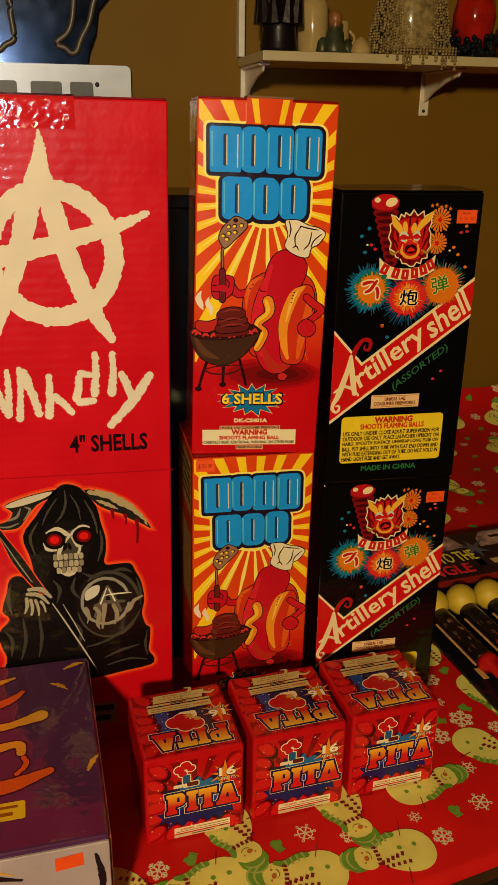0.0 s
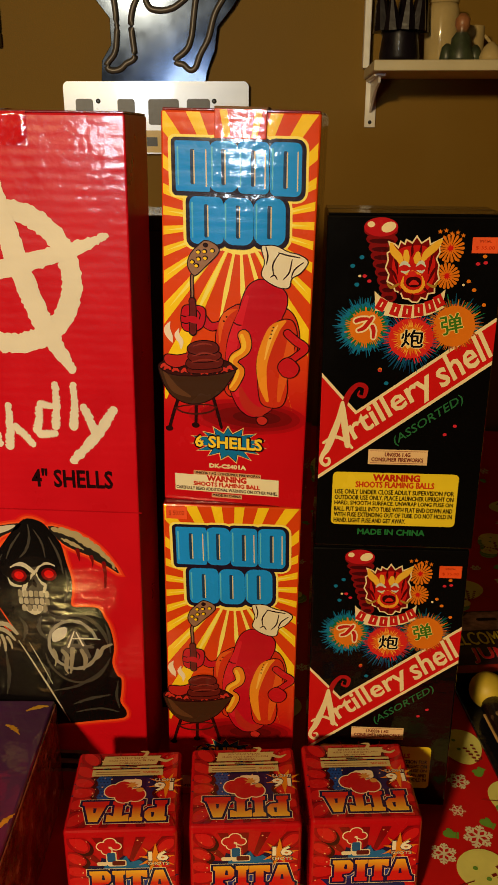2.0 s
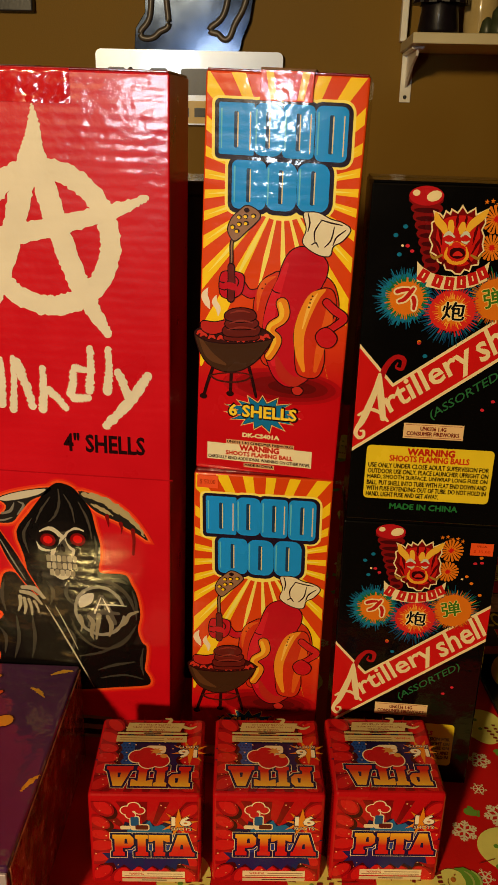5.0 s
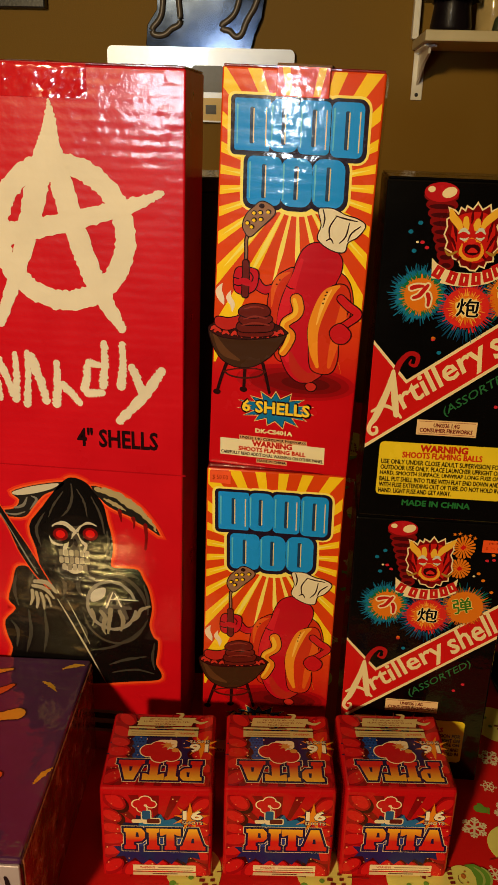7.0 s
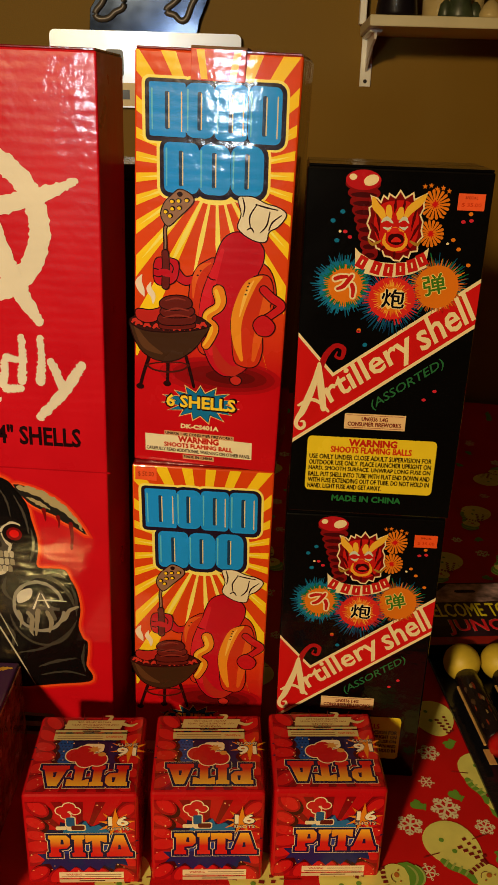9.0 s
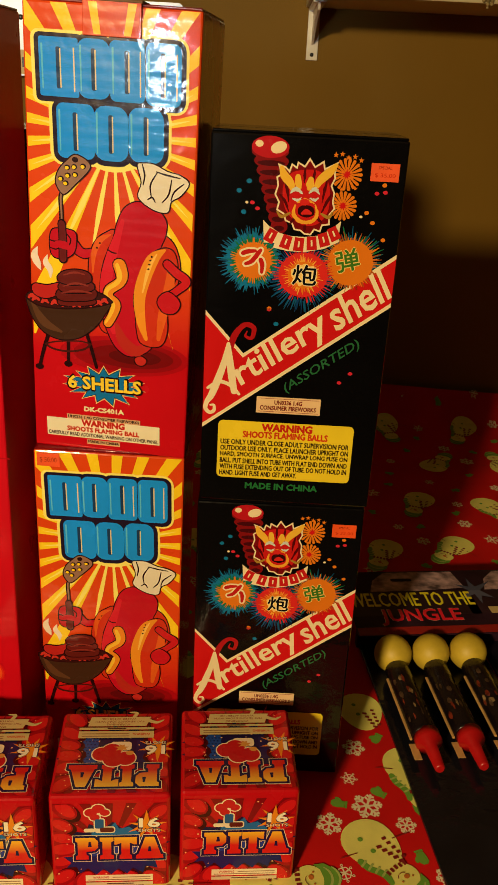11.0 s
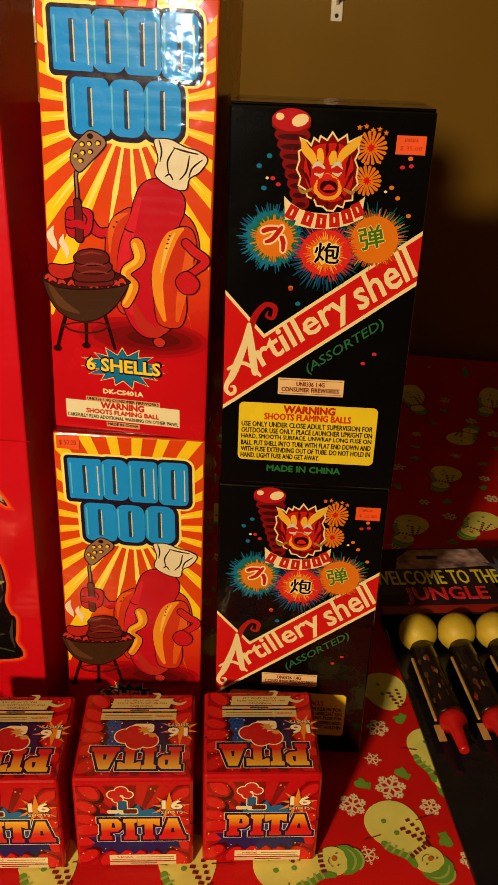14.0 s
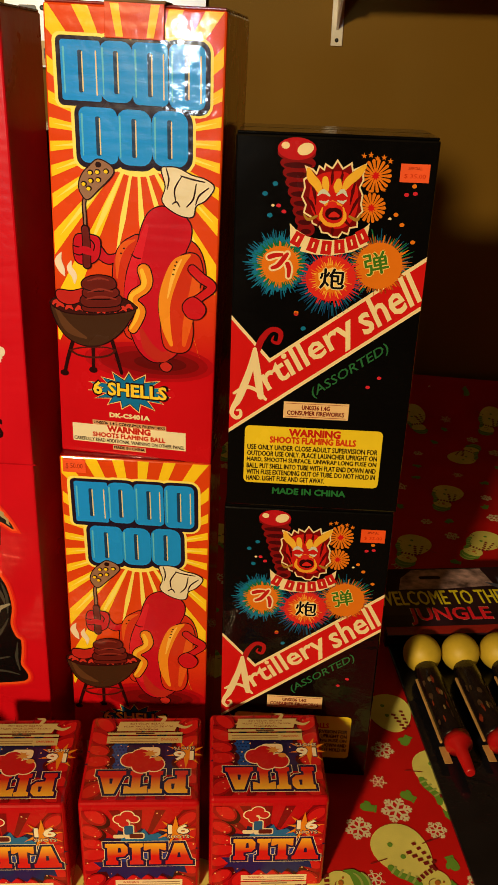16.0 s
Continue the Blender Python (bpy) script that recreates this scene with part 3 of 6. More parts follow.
    for row, (low, n) in enumerate(((232, 6), (224, 6), (216.5, 5))):
        for i in range(n):
            left = -0.5 - 2.55 * n + 5.1 * i
            flat("mask_print", rounded(left, low, left + 4.3, low + 7, 1.6), ink(178, 168, 146) if (i + row) % 3 else ink(140, 130, 110), t, 6.6 + 0.2 * (i % 2), face)
    # barrel over the shoulder, bony fingers, ball with its ring
    flat("barrel_print", stroke([(-77, 288.8), (-61.6, 259.8), (-50.2, 235.4), (-36.9, 210.6), (-27.4, 196.8)], [7, 8, 13, 11, 7]), ink(232, 78, 34), t, 3.6, face)
    flat("barrel_print", stroke([(-77, 288.8), (-61.6, 259.8), (-50.2, 235.4), (-36.9, 210.6), (-27.4, 196.8)], [4.6, 5.6, 10.6, 8.6, 5]), ink(24, 20, 20), t, 4.4, face)
    flats("barrel_print", [stroke([(-70.7, 272.9), (-59.7, 252.1), (-48.6, 229.2), (-38.1, 209.3)], [0.8, 1, 1.6, 1])], grey, t, 5.2, face)
    flats("finger_print", [stroke(p, w, 0.5, i) for i, (p, w) in enumerate((([(-41.8, 200.8), (-29.8, 200.1), (-21, 190.3)], [4, 5, 3]), ([(-43.7, 195.9), (-32.3, 193.4), (-24, 183.5)], [4, 4.6, 2.6]), ([(-45.1, 190.5), (-45.2, 181.5), (-47.8, 174.1)], [3.6, 3.4, 2]), ([(-41, 188.5), (-40.1, 179), (-41.7, 171)], [3.6, 3.4, 2]), ([(-36.4, 187.7), (-34.3, 178.9), (-34.3, 170.5)], [3.4, 3, 2]), ([(-31.2, 185.8), (-28.5, 180.1), (-27.3, 173.6)], [3, 2.6, 1.6])))], ink(170, 160, 140), t, 6, face)
    bu, bv = 36.8, 175.9
    flat("ball_print", oval(bu, bv, 34, 41, 36), ink(26, 22, 22), t, 4.4, face)
    flats("ball_print", [stroke(arc(bu, bv, 31.5, 38, 10, 130, 12), [1, 3] + [4] * 9 + [3, 1]), stroke(arc(bu, bv, 32, 39, 190, 330, 12), [1, 2] + [2.4] * 9 + [2, 1])], grime, t, 5, face)
    ru, rv = 33.8, 180.1
    flats("ball_print", [stroke(arc(ru, rv, 24, 27, 20, 350, 24), [3.4] * 25, 0.8, 4, 2)], ink(150, 144, 134), t, 5.4, face)
    flat("ball_print", smooth([(14, 192.3), (20, 198.1), (28.3, 199.4), (26.3, 189.2), (17.3, 183.1), (13.1, 183.9)], 3), ink(214, 208, 196), t, 6, face)
    flats("ball_print", [stroke([(36.4, 196.6), (29.1, 178.2), (22.7, 162.5)], [4, 6, 4]), stroke([(36.4, 196.6), (42.7, 180.9), (48.5, 167.4)], [4, 6, 4]), stroke([(22.7, 175.8), (34.3, 178.7), (52.5, 178.6)], [3, 5, 3])], ink(92, 86, 80), t, 6.6, face)
    flats("ball_print", [stroke([(35.4, 195.4), (28.5, 177.5)], [1, 2]), stroke([(37.4, 194.4), (43.2, 180.1)], [1, 2]), stroke([(31.5, 187), (45, 188), (60.5, 187.9)], [0.8, 1.8, 0.6])], ink(226, 220, 208), t, 7.3, face)
    flats("finger_print", [stroke(p, w, 0.5, 60 + i) for i, (p, w) in enumerate((([(13.7, 173.8), (16, 164.9), (14, 155.6)], [3, 3.4, 1]), ([(22.6, 172.8), (26.5, 165.9), (24.5, 153.6), (26.3, 147)], [4, 4.6, 4, 1]), ([(32.6, 175.5), (31.1, 163.3), (29, 147.9)], [5, 4.6, 2]), ([(41.4, 174.5), (44.8, 164.6), (42.3, 152.2)], [4, 4.6, 2]), ([(71.7, 182.7), (62.8, 177.7), (57.9, 168.3), (49.4, 161.4)], [2, 4, 4, 1.4])))], ink(150, 140, 122), t, 8, face)
    flats("robe_print", [stroke(p, w, 0.6, 80 + i) for i, (p, w) in enumerate((([(11.1, 126), (35.4, 133.1), (59.6, 150.8), (69.4, 166.9)], [1, 3, 3, 1]), ([(29.3, 110.5), (45.6, 117.8), (67, 123.7)], [1, 3.4, 1]), ([(31.6, 101.2), (56, 106.8), (74.6, 103.6)], [1, 2.6, 1]), ([(75.7, 140.1), (73.4, 124.3), (75.2, 108.8)], [1, 3, 1]), ([(38.1, 214.3), (53.5, 216.2), (62, 211.8)], [1, 4, 1]), ([(66.5, 205.2), (69.8, 190.8), (69.5, 173)], [1, 3, 1]), ([(-59.5, 208.6), (-63, 190.6), (-60.6, 172.9)], [1, 4, 1]), ([(-69.1, 153.9), (-63, 142.1), (-65.5, 123.2)], [1, 4, 1]), ([(-50.4, 167.8), (-49.5, 143.4), (-55.6, 117.8)], [1, 4, 1]), ([(-34.4, 169.3), (-33.3, 145), (-37.6, 119.6)], [1, 4, 1]), ([(-17.3, 209.4), (-11.7, 198.2), (-15.2, 183.1)], [1, 4, 1]), ([(4.5, 211.3), (1.2, 196.4), (8.5, 185.2)], [1, 4, 1]), ([(-0.6, 160.3), (6.7, 145.7), (3.1, 126.8)], [1, 4, 1]), ([(12.4, 214.9), (22.5, 210), (32.9, 212.1)], [1, 4, 1])))], ink(62, 58, 54), t, 5, face)
    flats("blade_print", [stroke([(-19.9, 182.6), (-8.5, 159.6), (8.4, 124.2), (24.2, 89.5)], [1, 1.6, 1.8, 0.6]), stroke([(-9.5, 180.6), (-0.6, 160.3), (9.9, 133.7)], [0.6, 1.2, 0.6])], ink(180, 172, 156), t, 8.8, face)
    # warning label near the foot
    x0, y0, x1, y1 = 1.1, 25.3, 41, 53.2
    flat("label_print", [(x0 - 60, y0), (x1, y0), (x1, y1), (x0 - 60, y1)], ink(150, 128, 108), t, 1, face)
    flats("label_bar", [[(x0 - 50, y0 + 4), (x1 - 8, y0 + 4), (x1 - 8, y0 + 11), (x0 - 50, y0 + 11)], [(x0 - 50, y0 + 17), (x1 - 4, y0 + 17), (x1 - 4, y0 + 24), (x0 - 50, y0 + 24)]], coal, t, 2, face)
    # clear tape over the lid and the front
    rnd = random.Random(17)
    bm = bmesh.new()
    grid = [[bm.verts.new((-0.040 + 0.0028 * i + rnd.uniform(-0.001, 0.001) * (0 < i < 25), -0.0003 - (rnd.uniform(0.0, 0.0006) if 0 < i < 25 and j < 9 else 0), 0.6395 + 0.0028 * j + rnd.uniform(-0.001, 0.001) * (0 < j < 9))) for j in range(10)] for i in range(26)]
    for i in range(25):
        for j in range(9):
            a, b, c, d = grid[i][j], grid[i + 1][j], grid[i + 1][j + 1], grid[i][j + 1]
            bm.faces.new((a, b, c)).smooth = True
            bm.faces.new((a, c, d)).smooth = True
    back = [bm.verts.new((x, 0.024, 0.6672)) for x in (-0.040, 0.030)]
    top_row = [grid[i][9] for i in range(26)]
    bm.faces.new(top_row + [back[1], back[0]])
    part("tape", bm, TAPE, t, "crumpled clear packing tape")
    flats("seam_print", [[(-107, 323.4), (107, 323.4), (107, 324.6), (-107, 324.6)]], ink(176, 10, 24), t, 1, face)
    return t


def rect_hit(cx, cy, a, x0, y0, x1, y1):
    c, s = math.cos(a), math.sin(a)
    d = [((x1 if c > 0 else x0) - cx) / c if abs(c) > 1e-9 else 1e9, ((y1 if s > 0 else y0) - cy) / s if abs(s) > 1e-9 else 1e9]
    return (cx + min(d) * c, cy + min(d) * s)


def ray_fan(cx, cy, x0, y0, x1, y1, n, fill=0.5, r0=18, phase=0.1):
    out = []
    for i in range(n):
        a0 = 2 * math.pi * (i + phase) / n
        a1 = a0 + 2 * math.pi * fill / n
        p, q = rect_hit(cx, cy, a0, x0, y0, x1, y1), rect_hit(cx, cy, a1, x0, y0, x1, y1)
        ring = [(cx + r0 * math.cos(a0), cy + r0 * math.sin(a0)), p]
        if abs(p[0] - q[0]) > 1e-6 and abs(p[1] - q[1]) > 1e-6:
            ring.append((x1 if max(p[0], q[0]) > x1 - 1e-6 else x0, y1 if max(p[1], q[1]) > y1 - 1e-6 else y0))
        if abs(p[1] - y0) < 1e-6 and abs(q[1] - y0) < 1e-6:
            ring[1] = q = ((p[0] + q[0]) / 2, y0 - 6)
            ring = ring[:1]
        ring += [q, (cx + r0 * math.cos(a1), cy + r0 * math.sin(a1))]
        out.append(ring)
    return out


def grill_box():
    """Tall narrow carton with a sunburst, two rows of block shapes, and a cook-out picture of plain shapes."""
    bowed = lambda r, g, b, ridge=0.06, rough=0.26, ramp=None: ink(r, g, b, ridge, rough, ramp, 1.0, 1.2)
    body = bowed(200, 14, 26, 0.06, 0.26, (2, 0.085, 0.15, lin(224, 72, 20)))
    t = carton("firework_box", pose(0, 0, TOP), 0.126, 0.112, 0.333, body, "orange and red cardboard firework box with yellow sunburst", DEEP)
    face = lambda u, v, k: front(u + 3 - 0.0245 * v, v, k)
    yellow, pale = bowed(254, 212, 34), bowed(255, 238, 120)
    cx, cy = 3.7, 248
    flats("ray_print", ray_fan(cx - 2, cy, -61.5, 96, 61.5, 331, 25, 0.44, 14, -0.22), yellow, t, 1)
    for i in range(25):
        a, w = 2 * math.pi * i / 25, 0.38 * math.pi / 25
        tip = 92 if 200 < math.degrees(a) < 340 else 66
        edge = rect_hit(cx - 2, cy, a, -61, 97, 61, 330)
        tip = min(tip, 0.97 * math.hypot(edge[0] - cx + 2, edge[1] - cy))
        flat("ray_print", [(cx - 2 + r * math.cos(b), cy + r * math.sin(b)) for r, b in ((16, a - w), (0.6 * tip, a - 0.8 * w), (tip, a), (0.6 * tip, a + 0.8 * w), (16, a + w))], pale, t, 2 + 0.1 * (i % 5))
    flat("glow_print", oval(cx - 2, cy, 30, 25), pale, t, 2.8)
    for i, (rx, ry, c) in enumerate(((58, 16, (176, 14, 24)), (50, 13, (150, 12, 20)), (40, 9.5, (122, 12, 16)), (27, 6, (96, 12, 14)))):
        flat("shade_print", oval(10 + 3 * i, 84, rx - 6, ry), bowed(*c), t, 1 + 0.5 * i, face)
    # blocks where the name stands: pale glow, dark scalloped backing, blue blocks with slots and pale edges
    navy, blue, slot = bowed(34, 22, 48), bowed(30, 152, 255), bowed(30, 62, 104)
    upper_row = [(-47.3, 271.4, -19.2, 309.7, 1.6), (-19.8, 271.6, 3.3, 310.2, 7), (3.1, 271, 27.9, 310.2, 4), (28.5, 270, 53.7, 310.4, 5)]
    lower_row = [(-36.4, 230.5, -8.9, 267.8, 5), (-9.2, 230.6, 15.7, 267.7, 8), (15.9, 231.3, 41.6, 268.3, 8)]
    for row, base in ((upper_row, 5), (lower_row, 6)):
        for i, (x0, y0, x1, y1, r) in enumerate(row):
            flat("name_glow", rounded(x0 - 5.6, y0 - 5.2, x1 + 5.4, y1 + 4.6, r + 4), pale, t, 2.9 + 0.1 * i + 0.05 * (base - 5), face)
            flat("name_backing", rounded(x0 - 3.2, y0 - 3.6, x1 + 3.4, y1 + 2.6, r + 2.4), navy, t, 3.6 + 0.15 * i + 0.07 * (base - 5), face)
        for i, (x0, y0, x1, y1, r) in enumerate(row):
            mid, hi, lo = (x0 + x1) / 2, y1 - 0.16 * (y1 - y0), y0 + 0.14 * (y1 - y0)
            flat("name_block", rounded(x0, y0, x1, y1, r), blue, t, base + 2, face)
            flat("name_shine", stroke([(x0 + 2.2, y0 + 5), (x0 + 2.2, y1 - 5)], [0.9, 1.4]), bowed(96, 196, 240), t, base + 2.6, face)
            flat("name_slot", rounded(mid - 1.9, lo, mid + 1.5, hi, 1.2), slot, t, base + 3, face)
            flat("name_edge", rounded(mid + 0.7, lo + 0.6, mid + 1.6, hi - 0.8, 0.4), bowed(236, 218, 172), t, base + 3.6, face)
            if base == 5 and i != 1:
                flat("name_edge", rounded(x1 - 3.6, lo - 1.5, x1 - 2.7, hi, 0.4), bowed(236, 218, 172), t, base + 3.6, face)
    line, meat, bun = bowed(40, 10, 12), bowed(196, 20, 40), bowed(240, 150, 40)
    bun_red, bun_mid = bowed(206, 52, 26), bowed(226, 96, 32)
    def shape(name, pts, fill, k, edge=0.9):
        """A filled form with a dark drawn outline."""
        pts = smooth(pts)
        flat(name, grow(pts, edge), line, t, k, face)
        flat(name, pts, fill, t, k + 0.7, face)
    # spatula
    steel = bowed(150, 112, 92)
    flat("spatula_print", stroke([(-32.1, 207.9), (-35.7, 203.1), (-35.7, 190.8), (-35.8, 183.6)], [4.4, 3.4, 3.4, 3.4]), line, t, 11, face)
    flat("spatula_print", stroke([(-32.1, 207.9), (-35.5, 203.2), (-35.5, 190.8), (-35.8, 183.6)], [2.6, 1.6, 1.4, 1.4]), steel, t, 11.5, face)
    shape("spatula_print", [(-24, 233), (-16.8, 230.8), (-13, 227), (-14.7, 222.2), (-24.4, 212.6), (-32.6, 205.1), (-36.9, 208.3), (-38.8, 214.2), (-36, 222.1), (-30.1, 228.4)], steel, 12)
    holes = [(-23.7, 229.7), (-29.8, 224), (-24.5, 224.7), (-18, 225.5), (-34.9, 215.8), (-29.6, 218.4), (-24, 219.3), (-31.4, 212.8)]
    flats("spatula_print", [oval(x, y, 2.3, 2.0, 12) for x, y in holes], line, t, 13.4, face)
    flats("spatula_print", [oval(x - 0.4, y - 0.3, 1.5, 1.3, 12) for x, y in holes[1:]], yellow, t, 14.2, face)
    # far arm, bun halves, sausage and mustard, plain
    shape("arm_print", [(-26.6, 173.5), (-20, 165.8), (-12.7, 166.4), (-14.5, 160.7), (-21, 159.2), (-29, 165.1)], meat, 5)
    shape("bun_print", [(5.2, 180), (-2.7, 179), (-10.1, 172.6), (-14.8, 161.6), (-16.2, 146.5), (-14.2, 131.5), (-10.5, 116.2), (-7, 104.2), (-0.2, 106.9), (2, 150)], bun_red, 5.4)
    flats("bun_print", [stroke([(1.4, 178.2), (-6.7, 173.6), (-11.6, 163.7), (-13, 148.7)], [1, 4.6, 4, 1])], bun_mid, t, 6.4, face)
    shape("bun_print", [(36.7, 180.3), (45.2, 179.5), (51.5, 171.5), (54.6, 157.1), (51.6, 142.9), (46.2, 129.1), (36.2, 126.3), (34.2, 156.4)], bun_red, 5.4)
    shape("sausage_print", [(20.3, 203.4), (29.5, 202.7), (37.9, 198.7), (43.6, 191.1), (43, 180.8), (39.2, 171.4), (36.5, 156.6), (38.6, 134.2), (38.8, 108.9), (33, 94.4), (25, 87.5), (13.9, 84.8), (3.7, 91.6), (-3, 105), (-6.5, 118.5), (-7.4, 135.9), (-5.2, 153.1), (-0.9, 165.5), (3.6, 175.5), (6.6, 186.9), (11.9, 197.9)], meat, 6.8)
    flats("sausage_print", [stroke([(10.7, 189), (2.1, 163), (-2.9, 142), (-2.4, 120.9), (2.5, 103.5)], [3, 8, 9, 9, 4])], bowed(216, 34, 52), t, 7.8, face)
    flats("sausage_print", [stroke([(4.7, 109.7), (10.2, 96.2), (20, 89.5), (30, 94.9)], [3, 9, 9, 4])], bowed(186, 44, 34), t, 7.9, face)
    flats("sausage_print", [stroke([(-1.2, 167.3), (2.1, 165.2), (5.5, 164.9)], [0.9, 1.1, 0.8])], line, t, 8.4, face)
    shape("bun_print", [(44.1, 171.8), (36.6, 169.4), (30.9, 163.5), (26, 155.7), (21.4, 144.1), (18.9, 130.5), (20.2, 119), (20.8, 107.2), (23.7, 97.1), (33.6, 94.2), (41.5, 97.6), (45, 109.5), (44.7, 125.1), (48.2, 140.7), (52.5, 157), (50, 168.7)], bun_red, 8.6)
    flats("bun_print", [stroke([(42.6, 170.3), (33.7, 162.8), (26.5, 146.4), (23.1, 130.9), (24.4, 113.5), (28.1, 100.3)], [2, 9, 10, 9, 7, 3])], bun, t, 9.8, face)
    flats("bun_print", [stroke([(36.5, 166.7), (30.4, 155.1), (25.7, 136.8)], [1, 3, 1])], bowed(252, 196, 92), t, 10.2, face)
    flats("bun_print", [stroke([(47.4, 161.2), (46.3, 142.4), (41, 118.9), (38, 100.9)], [3, 8, 7, 3])], bun_mid, t, 9.9, face)
    flats("speckle_print", [oval(x, y, 0.9, 0.7, 6) for x, y in [(32.8, 164.5), (31.8, 161.7), (31, 158.7), (30.2, 155.1), (-6.8, 171.4), (-9.2, 167.6)]], line, t, 10.6, face)
    mustard = [(7.9, 156), (9.7, 148.7), (8, 142.9), (0, 136.5), (-0.9, 130.7), (4.3, 125.4), (2.1, 117.4), (-2, 110.1)]
    flat("mustard_print", stroke(mustard, [11.6, 10.8, 9.2, 9.2, 9.2, 9.6, 8.8, 8.4]), line, t, 8.2, face)
    flat("mustard_print", stroke(mustard, [9.8, 9, 7.4, 7.4, 7.4, 7.8, 7, 6.6]), bowed(236, 140, 36), t, 9.2, face)
    flat("mustard_print", stroke([(u - 1.8, v) for u, v in mustard], [3, 4, 3.4, 3, 3.4, 3, 2.6, 1.4]), bowed(248, 196, 60), t, 10, face)
    # near arm on the hip and the fist round the handle
    flat("arm_print", stroke([(44.8, 160), (51.6, 154.1), (59.5, 148.1), (51.6, 140), (44, 134.6)], [8, 8.4, 8, 7, 8]), line, t, 10.9, face)
    flat("arm_print", stroke([(44.8, 160), (51.6, 154.1), (59.5, 148.1), (51.6, 140), (44, 134.6)], [6.2, 6.6, 6.2, 5.2, 6]), bowed(204, 30, 38), t, 11.6, face)
    shape("fist_print", [(39.2, 135.2), (45.9, 139), (53.5, 133.6), (54.3, 127.9), (49.7, 122.6), (42, 122.9), (37.4, 129.3)], bowed(200, 26, 38), 12.4)
    shape("fist_print", [(-43.6, 177.6), (-37.7, 179.5), (-26.4, 178.1), (-25.1, 170), (-27.9, 161.5), (-36.2, 157.3), (-43.8, 159.2), (-45.5, 168.4)], meat, 12)
    flats("fist_print", [stroke(p, [0.9, 1.0, 0.8]) for p in ([(-45.4, 170.6), (-41.2, 169.8), (-38, 171.1)], [(-45, 164.7), (-41.2, 163.9), (-38, 165.3)], [(-31.7, 175.7), (-29.2, 171.8), (-31, 166.6)])], line, t, 13.6, face)
    flat("spatula_print", stroke([(-35.8, 183.6), (-35.3, 172.5), (-35.8, 156.9)], [6.4, 6.8, 7]), line, t, 13, face)
    flat("spatula_print", stroke([(-35.8, 183.3), (-35.3, 172.5), (-35.8, 157.3)], [4.8, 5.2, 5.4]), bowed(104, 30, 30), t, 13.8, face)
    flat("fist_print", stroke([(-39.4, 168.1), (-34.4, 167.4), (-31.1, 165.8)], [5, 6, 4]), meat, t, 14.4, face)
    shape("foot_print", [(19.1, 82.8), (23.9, 85.4), (28.3, 82.5), (25.8, 78.2), (21, 78.5)], bowed(196, 44, 38), 6)
    # white cook's cap
    shape("cap_print", [(22.5, 229.4), (26.3, 231), (34.4, 230.9), (44.2, 226.7), (53.6, 224.5), (60.1, 219.6), (54.2, 210.7), (47.1, 206), (44.5, 198.2), (34.1, 199.2), (23, 207), (25.4, 217.8)], bowed(238, 228, 206), 10.8)
    flats("cap_print", [stroke(p, [0.8, 1.3, 0.8]) for p in ([(37, 225.7), (31.9, 216.6), (32.5, 208.1)], [(36.3, 226), (44.2, 224.2), (53.6, 222.8)], [(47.5, 221.1), (45.3, 210.7), (40.5, 204.8)], [(56.5, 219), (49.6, 213.1), (47.1, 206.7)], [(25.9, 230.3), (27.6, 223.1), (26.4, 216.2)], [(29.9, 206.1), (33.2, 207.8), (35.4, 204.5)])], line, t, 12, face)
    # kettle grill
    flats("grill_print", [stroke(p, [3, 2.8, 2.6]) for p in ([(-50.7, 95.5), (-55.3, 81.8), (-59, 68.1)], [(-34.3, 93.6), (-34.6, 83.8), (-35, 73)], [(-18.8, 98.3), (-15.3, 85.6), (-12.2, 72.7)])] + [oval(x, y, 3.4, 2.6, 12) for x, y in [(-58.9, 68.9), (-35.2, 73.4)]], line, t, 6.4, face)
    flats("grill_print", [stroke([(-52.9, 88.2), (-46.6, 84.7), (-34.4, 83.8), (-22.2, 86.6), (-16.3, 91.3)], [1.6] * 5), stroke([(-52.4, 88.6), (-44.1, 91), (-34, 92.4), (-23.5, 93), (-16.7, 91.6)], [1.2] * 5)], bowed(70, 24, 20), t, 6.8, face)
    shape("grill_print", [(-65.8, 126.6), (-62.9, 111.5), (-55.7, 100.1), (-46, 94.5), (-35.9, 93.5), (-24.7, 96.5), (-13.3, 105), (-5, 115.7), (0.1, 126.5), (-14.5, 123.7), (-34.4, 121.1), (-52.2, 121.5)], bowed(66, 40, 26), 12.4)
    flats("grill_print", [stroke([(-62.2, 121.4), (-53.2, 106.4), (-39.6, 99.6)], [2, 7, 2])], bowed(96, 60, 38), t, 13.4, face)
    shape("grill_print", [(-65.7, 126.9), (-57.5, 130.4), (-33.7, 133.6), (-10.2, 133.7), (0.2, 128.5), (0.1, 126.1), (-14.6, 121.7), (-34.5, 118.8), (-54.4, 118.9), (-64.8, 123.5)], bowed(60, 20, 18), 13.6)
    flats("ember_print", [stroke([(x - 2.6, y - 1), (x, y + 1.2), (x + 2.6, y - 0.6)], [1.6, 3.2, 1.6], 0.5, i) for i, (x, y) in enumerate([(-58.8, 124), (-51.7, 122.7), (-43.8, 122.2), (-35.1, 121.4), (-26.4, 121.8), (-17.7, 123), (-9.4, 124.9), (-4.6, 126.9), (-61.8, 125.7)])], bowed(206, 54, 44), t, 14.6, face)
